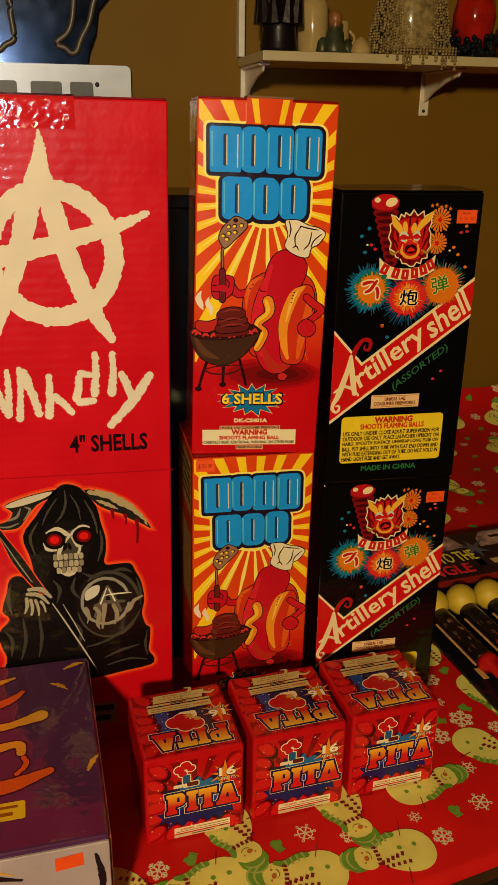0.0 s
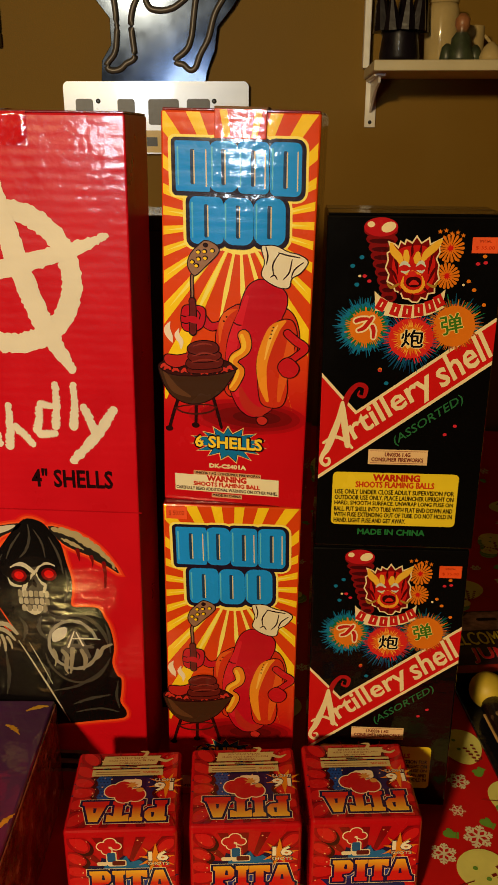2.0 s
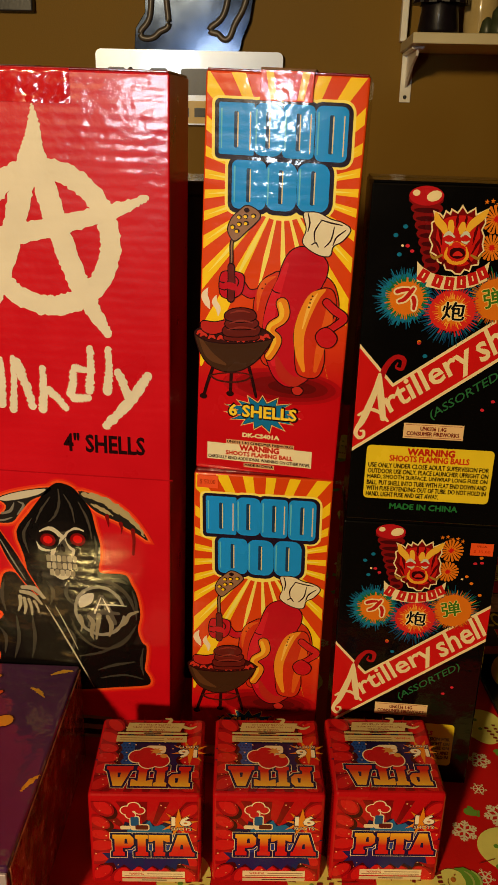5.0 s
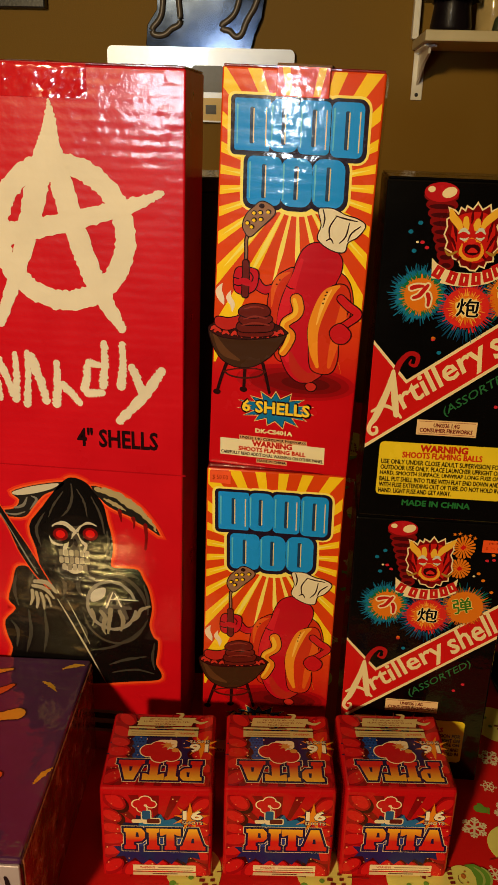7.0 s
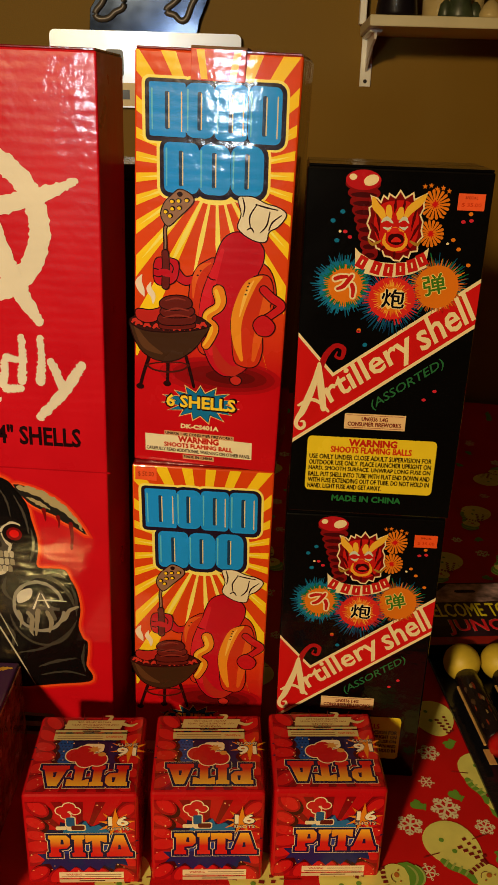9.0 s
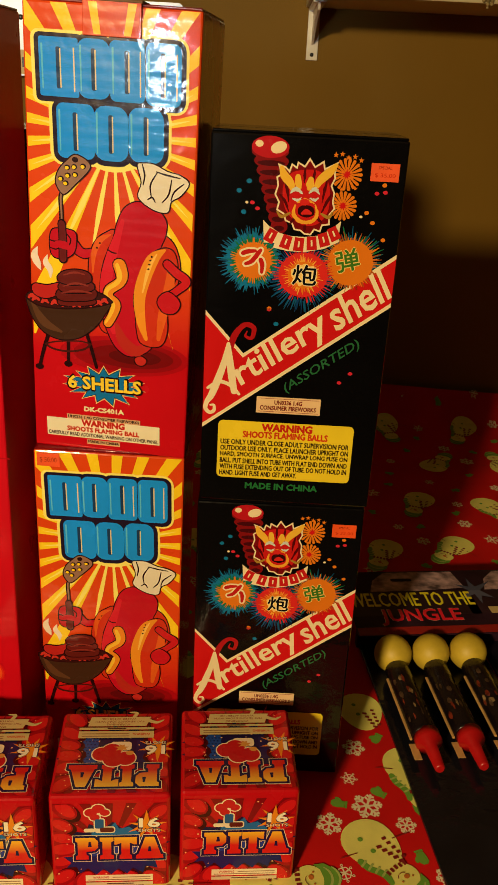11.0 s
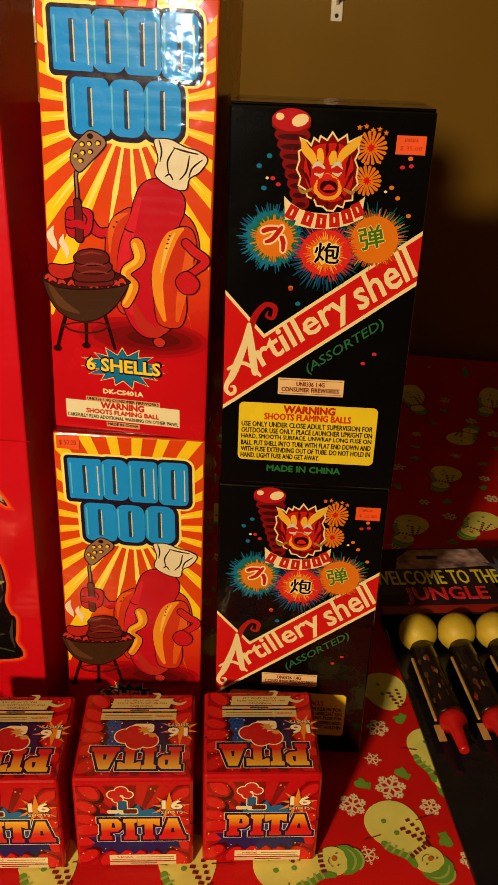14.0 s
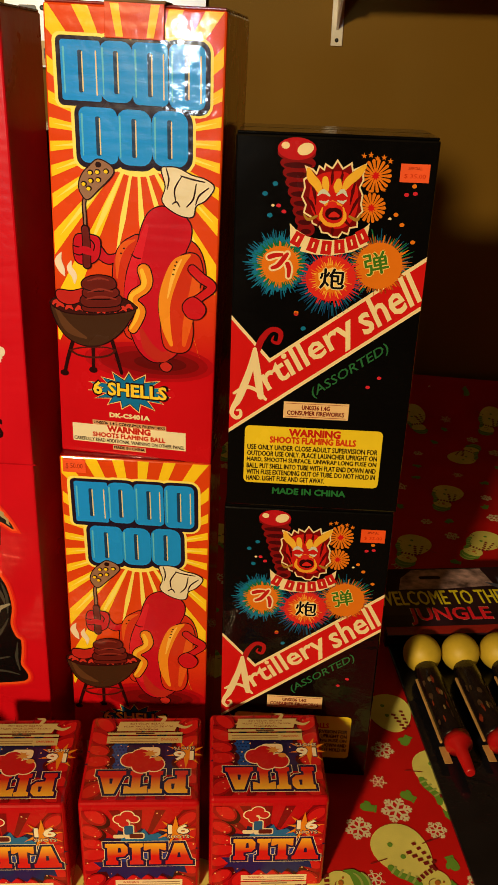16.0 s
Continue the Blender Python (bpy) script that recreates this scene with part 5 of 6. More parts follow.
def cake_box():
    """Small red carton: dark rays, a blue burst, four gold block shapes and white labels on front and lid."""
    red = ink(190, 16, 24, 0.0, 0.26, None, 0.35)
    K = lambda *c: ink(*c, 0.0, 0.26, None, 0.35)
    t = thing("firework_cake", pose(0, 0, TOP), "small red firework cake box with blue and gold print", "box", "firework cakes in a row")
    part("body", block(-0.048, 0.048, 0, 0.096, 0, 0.1, 0.0035, 3), red, t)
    fade = ink(214, 34, 28, 0.0, 0.22, (2, 0.043, 0.060, lin(250, 204, 50)))
    fade_lid = ink(206, 34, 28, 0.0, 0.26, (1, 0.026, 0.008, lin(246, 200, 60)), 0.35)
    dark, blue, cream, navy = K(128, 12, 18), K(30, 72, 160), K(240, 224, 190), K(28, 22, 70)
    hot, mid_red, deep, rnd = K(206, 28, 30), K(160, 12, 22), K(64, 6, 12), random.Random(8)
    for place, top in ((front, False), (lid_turned, True)):
        cy = 46 if not top else 52
        flats("ray_print", ray_fan(0, cy, -45, 3, 45, 93, 17, 0.42, 24), dark, t, 1, place)
        flat("burst_print", star(2, cy - 3, 33, 45, 14, 0.72 if not top else 0.70, 0.22, 3), navy, t, 2, place)
        if top:
            flat("burst_print", [(14, 34), (44, 30), (38, 40), (45, 50), (36, 56), (40, 62), (14, 62)], blue, t, 2.5, place)
            flat("burst_print", [(-18, 36), (-44, 34), (-39, 46), (-45, 56), (-18, 62)], K(34, 28, 84), t, 2.5, place)
            dots = bmesh.new()
            for i in range(9):
                for j in range(7):
                    dots.faces.new([dots.verts.new(place(u, v, 2.9)) for u, v in oval(15.5 + 3.0 * i + 1.5 * (j % 2), 37 + 3.4 * j, 0.9, 0.9, 6)])
            part("halftone_print", dots, K(22, 38, 96), t)
        else:
            flat("burst_print", [(-16, 56), (-14, 66), (-2, 66), (4, 73), (7, 66), (15, 68), (21, 63), (40, 62), (40, 56)], K(30, 108, 176), t, 3, place)
            flat("burst_print", [(-40, 46), (-30, 39), (-38, 30), (-26, 32), (38, 32), (44, 40), (44, 46)], K(36, 60, 150), t, 3, place)
        # ring of rounded petals creeping in from the edges
        for i in range(20):
            a = 2 * math.pi * (i + 0.35) / 20
            ex, ey = 46 * math.cos(a), 46 * math.sin(a)
            reach = 46 / max(abs(ex), abs(ey)) * 0.86
            px, py = ex * reach, 48 + ey * reach
            if (not top and abs(px) < 34 and py > 60) or (top and abs(px) < 33 and (py > 58 or py < 22)):
                continue
            px, py = max(-42, min(42, px)), max(3.5 if not top else 9, min(88, py))
            clip = lambda pts: [(max(-45, min(45, u)), max(3, min(93, v))) for u, v in pts]
            turn, big = math.degrees(math.atan2(py - cy, px)), 9.4 + 2.4 * rnd.random()
            tip = (px - 0.5 * big * math.cos(radians(turn)), py - 0.5 * big * math.sin(radians(turn)))
            flat("petal_print", clip(oval(tip[0], tip[1], big * 1.02, big * 0.72, 18, turn)), deep, t, 3.4 + 0.4 * (i % 2), place)
            flat("petal_print", clip(oval(px, py, big * 1.15, big * 0.74, 18, turn)), mid_red, t, 4.4 + 0.4 * (i % 2), place)
            flat("petal_print", clip(oval(px - 1.4 * math.cos(radians(turn)), py - 1.4 * math.sin(radians(turn)) + 0.8, big * 0.9, big * 0.5, 16, turn)), hot, t, 5.4 + 0.3 * (i % 2), place)
        flats("sparkle_print", [oval(rnd.uniform(-44, 44), rnd.uniform(5, 92), r, r, 6) for r in [rnd.choice((0.45, 0.55, 0.8)) for _ in range(46)]], K(240, 190, 130), t, 6.2, place)
        if not top:
            flat("burst_print", [(-38, 36), (-32, 29), (-36, 24), (-28, 25), (-25, 17), (-19, 23), (-12, 15.5), (-6, 22), (0, 15.5), (6, 22), (13, 16), (18, 23), (26, 17), (28, 25), (38, 22), (36, 30), (42, 36)], K(30, 34, 104), t, 6.6, place)
        base, hh = (33, 26) if not top else (64, 25)
        xa, xb = (-28, 45) if not top else (-38, 38)
        sc = (xb - xa) / 73
        at = lambda x: xa + (x + 28) * sc
        forms = (((0, 0), (10, 0), (10, 4), (8.4, 5), (8.4, 8.6), (15, 9.4), (18, 13), (18, 20), (15, 24), (0, 24), (0, 20), (1.6, 19), (1.6, 5), (0, 4)),
                 ((0, 0), (11, 0), (11, 4), (9, 5), (9, 19), (11, 20), (11, 24), (0, 24), (0, 20), (2, 19), (2, 5), (0, 4)),
                 ((4, 0), (14, 0), (14, 4), (12.4, 5), (12.4, 18), (16, 16), (18, 16), (18, 24), (0, 24), (0, 16), (2, 16), (5.6, 18), (5.6, 5), (4, 4)),
                 ((0, 0), (22, 0), (22, 4), (20, 5), (14.6, 24), (7.4, 24), (2, 5), (0, 4)))
        for i, (form, x) in enumerate(zip(forms, (-28, -8.6, 3, 20.4))):
            pts = [(at(x + u), base + v * hh / 26) for u, v in form]
            flat("name_rim", grow(pts, 2.6), cream, t, 7.2 + 0.1 * i, place)
            flat("name_backing", grow(pts, 2.1), navy, t, 8 + 0.1 * i, place)
            flat("name_block", pts, fade_lid if top else fade, t, 9 + 0.1 * i, place)
            if i in (0, 3):
                mid, low = at(x + (11.4 if i == 0 else 11)), base + (14 if i == 0 else 8) * hh / 26
                flat("name_slot", [(mid - 1.5, low), (mid + 1.5, low), (mid + 0.9, low + 5.4), (mid - 0.9, low + 5.4)], navy, t, 10.2, place)
        nx, ny = (24, 66) if not top else (-41, 41)
        flat("spark_print", star(nx + 5, ny + 4, 6, 17, 9, 0.9, 0.3, 6), K(232, 140, 30), t, 7, place)
        lettering("16", nx - 2, ny + 0.4, 18.6, 12, navy, t, 10, place, bold=0.06)
        lettering("16", nx - 1.2, ny + 1.4, 17, 10.4, K(250, 240, 216), t, 11, place, bold=0.04)
        lettering("SHOTS", nx - 2.5, ny - 4.0, 19, 4.4, navy, t, 10, place, bold=0.06)
        lettering("SHOTS", nx - 1.8, ny - 3.4, 17.6, 3.2, cream, t, 11, place, bold=0.01)
        if not top:
            lobes = ((-15, 84, 6), (-9, 88, 6), (-4, 84, 5), (-12, 79, 5))
            flats("motif_print", [oval(u, v, r, r * 0.9, 18) for u, v, r in lobes] + [rounded(-13, 66, -4, 78, 2), rounded(-12, 62, 4, 69, 2), rounded(-21, 63, -12, 67, 1.5)], cream, t, 8.2, place)
            flats("motif_print", [oval(u, v, r - 1, r * 0.9 - 1, 18) for u, v, r in lobes], K(196, 24, 30), t, 9, place)
            flat("motif_print", rounded(-12, 67, -5, 77, 1.5), K(30, 90, 150), t, 10, place)
            flat("motif_print", rounded(-8, 63, 3, 68, 1.5), K(96, 30, 24), t, 10.6, place)
            flat("label_print", [(-21, 8), (34, 8), (34, 15), (-21, 15)], cream, t, 9, place)
            lettering("WARNING", -15, 11, 13, 2.4, K(196, 40, 24), t, 10, place, bold=0.02)
            flats("label_bar", [[(1, 11.8), (32, 11.8), (32, 12.6), (1, 12.6)], [(-19, 9.2), (32, 9.2), (32, 10), (-19, 10)]], K(150, 110, 80), t, 10, place)
            flat("label_print", [(-21, 3), (34, 3), (34, 6.6), (-21, 6.6)], K(214, 196, 160), t, 9, place)
            flats("label_bar", [[(-4, 4.4), (18, 4.4), (18, 5.4), (-4, 5.4)]], K(90, 50, 40), t, 10, place)
        else:
            lobes = ((10, 52, 9), (0, 58, 9.5), (-10, 57, 9), (2, 48, 9))
            flats("motif_print", [oval(u, v, r, r * 0.95, 20) for u, v, r in lobes] + [rounded(-14, 38, 4, 48, 3)], cream, t, 11, place)
            flats("motif_print", [oval(u, v, r - 1, r * 0.95 - 1, 20) for u, v, r in lobes], K(190, 26, 30), t, 12, place)
            flats("motif_print", [star(-6, 45, 3, 6, 7, 0.8, 0.3, 3), oval(-13, 51, 3.4, 2.6, 12)], K(214, 150, 70), t, 12.8, place)
            pale = K(206, 188, 130)
            flat("label_print", [(-32, 25.4), (32, 25.4), (32, 33.6), (-32, 33.6)], pale, t, 14, place)
            lettering("WARNING", -29, 28, 15, 2.8, K(196, 60, 24), t, 15, place, bold=0.02)
            flats("label_bar", [[(-11, 31), (29, 31), (29, 31.8), (-11, 31.8)], [(-11, 28.2), (29, 28.2), (29, 29), (-11, 29)]], K(140, 100, 60), t, 15, place)
            flat("label_print", [(-32, 21), (32, 21), (32, 23.6), (-32, 23.6)], pale, t, 14, place)
            flat("label_bar", [(-8, 21.5), (8, 21.5), (8, 23), (-8, 23)], K(80, 50, 40), t, 15, place)
            flat("label_print", [(-29, 8), (23, 8), (25, 19.4), (-25, 19.4)], pale, t, 14, place)
            lettering("WARNING", -11, 16.2, 20, 2.4, dark, t, 15, place)
            lettering("MAY RE-IGNITE SOAK WITH", -23, 12.8, 42, 2.2, dark, t, 15, place)
            lettering("WATER AFTER USE", -16, 9.4, 30, 2.2, dark, t, 15, place)
            flats("tail_print", [stroke([(-26, 12), (-34, 15), (-40, 12)], [4, 3, 1]), stroke([(-14, 8), (-16, 3), (-10, 2)], [3, 3, 1])], pale, t, 13, place)
    return t


def purple_box():
    """Large purple foil-wrapped box lying flat, with gold flourishes on its lid and a pale front band."""
    purple = surface("purple_foil", lin(82, 42, 92), 0.07, 0.0, 0.2, 14, 0.5, 40)
    film = purple.node_tree.nodes["Principled BSDF"].inputs
    film["Specular IOR Level"].default_value, film["Specular Tint"].default_value = 1.0, (1.0, 0.9, 0.22, 1)
    pale = surface("pale_foil", lin(190, 176, 190), 0.3, 0.1, 0.15, 14, 0.25, 90, 0.5)
    gold = surface("gold_print_and_glint", lin(236, 176, 50), 0.28, 0.2, 0.2, 30, 0.1, 160, 0.4)
    t = thing("firework_box", pose(-0.177, -0.001, TOP, 0, 0, 2.8), "purple shrink-wrapped firework box with gold flourishes", "box")
    part("body", block(-0.30, 0, -0.245, 0, 0, 0.115, 0.003, 3), purple, t)
    part("front_band", block(-0.299, -0.001, -0.2475, -0.2447, 0.004, 0.111, 0.0006, 1), pale, t, "pale lavender printed front")
    top = lambda u, v, k: Vector((u / 1000, v / 1000, 0.1152 + LAYER * k))
    fr = lambda u, v, k: Vector((u / 1000, -0.2478 - LAYER * k, v / 1000))
    rim, hot = ink(60, 20, 40, 0.0), ink(222, 92, 30, 0.0)
    # brown streaks paint in what the wrap on this side reflects
    streaks = surface("painted_side_reflection", lin(190, 116, 82), 0.25, 0, 0.8, 46, 0.8, 60, 0.9)
    part("side_panel", block(-0.0004, 0.0012, -0.242, -0.003, 0.003, 0.112, 0.0004, 1), streaks, t, "clear-wrapped side with brown streaky reflections painted on")
    for i, (pts, wd) in enumerate((([(-150, -104), (-96, -98), (-62, -94), (-36, -86)], [14, 12, 9, 15]), ([(-140, -60), (-96, -66), (-66, -58), (-52, -46)], [12, 12, 10, 4]), ([(-130, -142), (-90, -128), (-58, -122), (-54, -134)], [12, 12, 9, 8]),
                                   ([(-150, -178), (-96, -176), (-60, -172), (-30, -162)], [14, 16, 15, 8]), ([(-120, -34), (-86, -30), (-60, -22)], [12, 10, 3]), ([(-52, -140), (-50, -150), (-58, -160)], [4, 5, 4]), ([(-230, -80), (-190, -70), (-160, -84)], [14, 18, 8]), ([(-240, -150), (-200, -140), (-160, -150)], [14, 18, 8]))):
        pts = [(u - 14, v) for u, v in pts]
        flat("flourish_rim", stroke(pts, [w + 3 for w in wd], 0.8, i), rim, t, 1 + 0.3 * (i % 3), top)
        flat("flourish_print", stroke(pts, wd, 0.8, i), gold if i % 2 == 0 else hot, t, 2 + 0.3 * (i % 3), top)
    # three glints of lamplight on the wrap, painted as gold strokes
    for i, (x, y, a) in enumerate(((-14, -14, 20), (-30, -46, -40), (-6, -160, 60))):
        c, sn = math.cos(radians(a)), math.sin(radians(a))
        flat("painted_glint", stroke([(x - 11 * c, y - 11 * sn), (x, y + 2), (x + 10 * c, y + 10 * sn)], [2, 5, 1], 1.5, i), gold, t, 1, top)
    flat("sticker", rounded(-123, -212, -65, -192, 2), surface("yellow_sticker", lin(240, 200, 30), 0.4), t, 3, top, "yellow sticker")
    flats("sticker_bar", [[(-117, -199), (-71, -199), (-71, -196), (-117, -196)], [(-117, -207), (-75, -207), (-75, -203), (-117, -203)]], ink(150, 90, 20, 0), t, 4, top)
    flat("price_sticker", [(-44, 90), (-22, 92), (-22, 105), (-44, 103)], STICKER, t, 2, fr, "orange price sticker")
    flats("flame_print", [star(-120, 60, 20, 46, 9, 0.8, 0.4, 3), star(-220, 50, 20, 40, 9, 0.8, 0.4, 4)], hot, t, 1, fr)
    shade = ink(40, 26, 34, 0.0)
    flats("front_print", [stroke([(-190, 92), (-150, 84), (-112, 97), (-70, 88)], [5, 12, 9, 2], 1.2, 3), stroke([(-176, 66), (-130, 72), (-84, 62), (-40, 70)], [8, 5, 10, 3], 1.2, 4), stroke([(-60, 60), (-34, 48), (-14, 58)], [3, 9, 3], 1.2, 6), stroke([(-12, 100), (-8, 78), (-10, 50)], [3, 6, 3], 1.0, 7)], shade, t, 0.6, fr)
    flats("front_print", [stroke([(-180, 97), (-140, 92), (-108, 104), (-76, 95)], [2, 4, 3, 1], 0.8, 8), stroke([(-96, 50), (-66, 56), (-44, 46)], [3, 6, 2], 0.8, 9)], gold, t, 1.4, fr)
    flats("flame_print", [star(-120, 60, 10, 28, 9, 0.8, 0.4, 5), star(-50, 30, 8, 20, 7, 0.8, 0.4, 4)], gold, t, 2, fr)
    return t


STICKER = surface("orange_sticker", lin(240, 84, 24), 0.5, 0, 0.1, 60, 0.05, 300)
TAPE = surface("crumpled_tape", lin(204, 30, 38), 0.14, 0, 0.1, 60, 0.8, 34, 1.0)
TAB_TAPE = ink(222, 70, 20, 0.06, 0.26, None, 1.0, 1.2)

big_red_box()
dark = thing("storage_box", pose(-0.07, 0.14, TOP), "plain black box standing behind the tall boxes", "box")
part("body", block(-0.075, 0.075, 0, 0.10, 0, 0.560, 0.002), ink(16, 14, 15, 0.0, 0.5), dark)
part("lid", block(-0.077, 0.077, -0.002, 0.102, 0.560, 0.574, 0.002), ink(16, 14, 15, 0.0, 0.5), dark)

lower = grill_box()
lower.matrix_world = pose(-0.002, 0, TOP, 0, 0.6, 0)
upper = copy_thing(lower, pose(0.0015, 0.004, TOP + 0.3325, 0, 1.4, -4.6))
flat("price_sticker", [(-60, 318), (-41, 317.5), (-41, 330), (-60, 330)], STICKER, lower, 9, label="orange price sticker")
lettering("$ 50.00", -57.5, 321, 14, 5, ink(150, 40, 10), lower, 10)
part("tab", block(-0.020, 0.021, -0.0022, 0.0, 0.312, 0.3345, 0.0004, 1), TAB_TAPE, upper, "tucked orange lid tab under tape")
flats("tab_print", [[(-12, 313), (-7, 313), (-10, 333), (-16, 333)], [(9, 313), (14, 313), (18, 333), (12, 333)]], ink(252, 206, 30, 0.06, 0.26, None, 1.0, 1.2), upper, 31)
part("lid_edge", block(-0.020, 0.022, -0.0026, 0.02, 0.3335, 0.3355, 0.0005, 1), BOARD, upper)

low_shell = shell_box()
low_shell.matrix_world = pose(0.147, 0, TOP)
copy_thing(low_shell, pose(0.1485, 0, TOP + 0.2945, 0, 0.3, 0))

cake = cake_box()
cake.matrix_world = pose(0.125, -0.127, TOP, 0, 0, 5)
copy_thing(cake, pose(0.022, -0.139, TOP, 0, 0, 5))
copy_thing(cake, pose(-0.083, -0.150, TOP, 0, 0, 5))
purple_box()


# ---- shelf, wall things, rockets ----
def wall_shelf():
    t = thing("wall_shelf", pose(0, 0, 0), "white painted wall shelf on metal brackets", "shelf")
    part("board", block(0.174, 1.15, 0.777, 0.999, 1.498, 1.514, 0.0015), WHITE_PAINT, t)
    for x in (0.189, 0.567, 0.98):
        bm = block(x - 0.010, x + 0.010, 0.9985, 1.003, 1.415, 1.498, 0.001)
        block(x - 0.010, x + 0.010, 0.83, 0.999, 1.4935, 1.4978, 0.001, 2, bm)
        pts = [(0.9985, 1.44), (0.9985, 1.4935), (0.835, 1.4935), (0.842, 1.484), (0.90, 1.474), (0.955, 1.458)]
        a = [bm.verts.new((x - 0.002, y, z)) for y, z in pts]
        b = [bm.verts.new((x + 0.002, y, z)) for y, z in pts]
        bm.faces.new(a), bm.faces.new(b[::-1])
        for i in range(len(pts)):
            bm.faces.new((a[i], b[i], b[(i + 1) % len(pts)], a[(i + 1) % len(pts)]))
        br = part("bracket", bm, WHITE_METAL, t, "white metal shelf bracket")
        part("screw", lathe([(0.0035, 0), (0.003, 0.0015), (0.001, 0.002)], 12, Matrix.Translation((x, 0.9985, 1.424)) @ Matrix.Rotation(radians(90), 4, "X")), BLACK_TUBE, br)
    part("rail", block(0.170, 0.182, 0.975, 1.0025, 1.515, 1.78, 0.002), WHITE_METAL, t, "white upright rail")
    return t


wall_shelf()

GLASSY = surface("pale_beads", lin(150, 132, 92), 0.25, 0, 0.5, 90, 0.05, 200, 0.3)
BLACK_GLOSS = surface("black_gloss", lin(18, 12, 18), 0.4, 0, 0.3, 40, 0.3, 90, 0.15)
CREAM_GLAZE = surface("cream_glaze", lin(180, 158, 108), 0.2, 0, 0.15, 30, 0.05, 120, 0.4)
RUBY = surface("red_glass", lin(170, 30, 20), 0.14, 0, 0.3, 40, 0.1, 120, 0.5)
BLUE_BLACK = surface("dark_beads", lin(20, 26, 40), 0.15, 0, 0.3, 60, 0.1, 200, 0.5)
TEAL_CLOTH = surface("figurine_paint", lin(54, 62, 42), 0.4, 0, 0.5, 60, 0.1, 120, ramp=(2, 0.043, 0.049, lin(150, 98, 62)))


def beads(points, r, rnd):
    """Many small beads in one mesh."""
    one = bmesh.new()
    bmesh.ops.create_icosphere(one, subdivisions=1, radius=1.0)
    bm = bmesh.new()
    for p in points:
        size = r * rnd.uniform(0.7, 1.2)
        made = {v: bm.verts.new(p + v.co * size) for v in one.verts}
        for f in one.faces:
            bm.faces.new([made[v] for v in f.verts]).smooth = True
    one.free()
    return bm


def shelf_things():
    rnd = random.Random(11)
    z = 1.514
    # black flared ornament with pointed rim
    t = thing("ornament", pose(0.222, 0.865, z), "glossy black ornament with a jagged pointed rim", "ornament")
    part("base", lathe([(0.030, 0), (0.034, 0.01), (0.030, 0.04), (0.034, 0.07)], 24), BLACK_GLOSS, t)
    for i in range(9):
        a = 2 * math.pi * i / 9
        p = Vector((0.031 * math.cos(a), 0.031 * math.sin(a), 0.05))
        q = Vector((0.041 * math.cos(a), 0.041 * math.sin(a), 0.105 + 0.012 * (i % 3)))
        bm = bmesh.new()
        bmesh.ops.create_cone(bm, cap_ends=True, segments=8, radius1=0.016, radius2=0.001, depth=(q - p).length, matrix=Matrix.Translation((p + q) / 2) @ (q - p).to_track_quat("Z", "Y").to_matrix().to_4x4())
        part("point", bm, BLACK_GLOSS, t)
    # cream jar
    t = thing("jar", pose(0.296, 0.905, z), "cream glazed ceramic jar on the shelf", "jar")
    part("body", lathe([(0.024, 0), (0.028, 0.01), (0.029, 0.05), (0.027, 0.085), (0.024, 0.095)], 28), CREAM_GLAZE, t)
    part("rim", lathe([(0.0245, 0.095), (0.0262, 0.097), (0.0262, 0.102), (0.0235, 0.103)], 28), CREAM_GLAZE, t)
    t = thing("mug", pose(0.352, 0.92, z), "small pale glazed mug beside the jar", "mug")
    part("body", lathe([(0.016, 0), (0.019, 0.005), (0.019, 0.06), (0.0175, 0.063)], 24), CREAM_GLAZE, t)
    part("handle", tube([(0.019 + 0.012 * math.sin(math.pi * i / 8), 0, 0.018 + 0.03 * i / 8) for i in range(9)], 0.003), CREAM_GLAZE, t)
    # figurine, one plain mesh
    bm = lathe([(0.022, 0), (0.024, 0.006), (0.018, 0.02), (0.016, 0.036), (0.008, 0.046), (0.012, 0.054), (0.012, 0.064), (0.005, 0.072)], 20)
    lathe([(0.010, 0), (0.012, 0.006), (0.009, 0.022), (0.003, 0.028)], 14, Matrix.Translation((-0.022, 0, 0)), bm)
    lathe([(0.010, 0), (0.012, 0.008), (0.008, 0.02), (0.003, 0.026)], 14, Matrix.Translation((0.024, 0, 0)), bm)
    ob = tagged(part("figurine", bm, TEAL_CLOTH), "small painted ceramic figurine on the shelf", "figurine")
    ob.matrix_world = pose(0.318, 0.835, z)
    bm = lathe([(0.018, 0), (0.020, 0.008), (0.012, 0.022), (0.004, 0.03)], 18)
    ob = tagged(part("trinket", bm, CREAM_GLAZE), "small rounded cream ceramic trinket", "trinket")
    ob.matrix_world = pose(0.366, 0.83, z)
    # beaded drape over a stand
    t = thing("beaded_drape", pose(0.462, 0.84, z), "clear beaded drape hanging over a stand", "decoration")
    part("stand", lathe([(0.05, 0), (0.055, 0.01), (0.05, 0.10), (0.03, 0.16)], 20), GLASSY, t)
    strung = []
    for s in range(54):
        a = 2 * math.pi * s / 54
        length = rnd.uniform(0.0, 0.012)
        pts = []
        for i in range(34):
            r = 0.035 + 0.036 * (i / 34) ** 0.6
            h = 0.165 - 0.162 * i / 34 - (length if -0.9 < math.sin(a) < -0.5 else 0)
            pts.append(Vector((r * math.cos(a) * 1.1, r * math.sin(a) * 0.75, max(h, 0.003))) + Vector((rnd.uniform(-1, 1), rnd.uniform(-1, 1), 0)) * 0.0022)
        strung += pts
    for s in range(22):
        x = -0.064 + 0.0061 * s
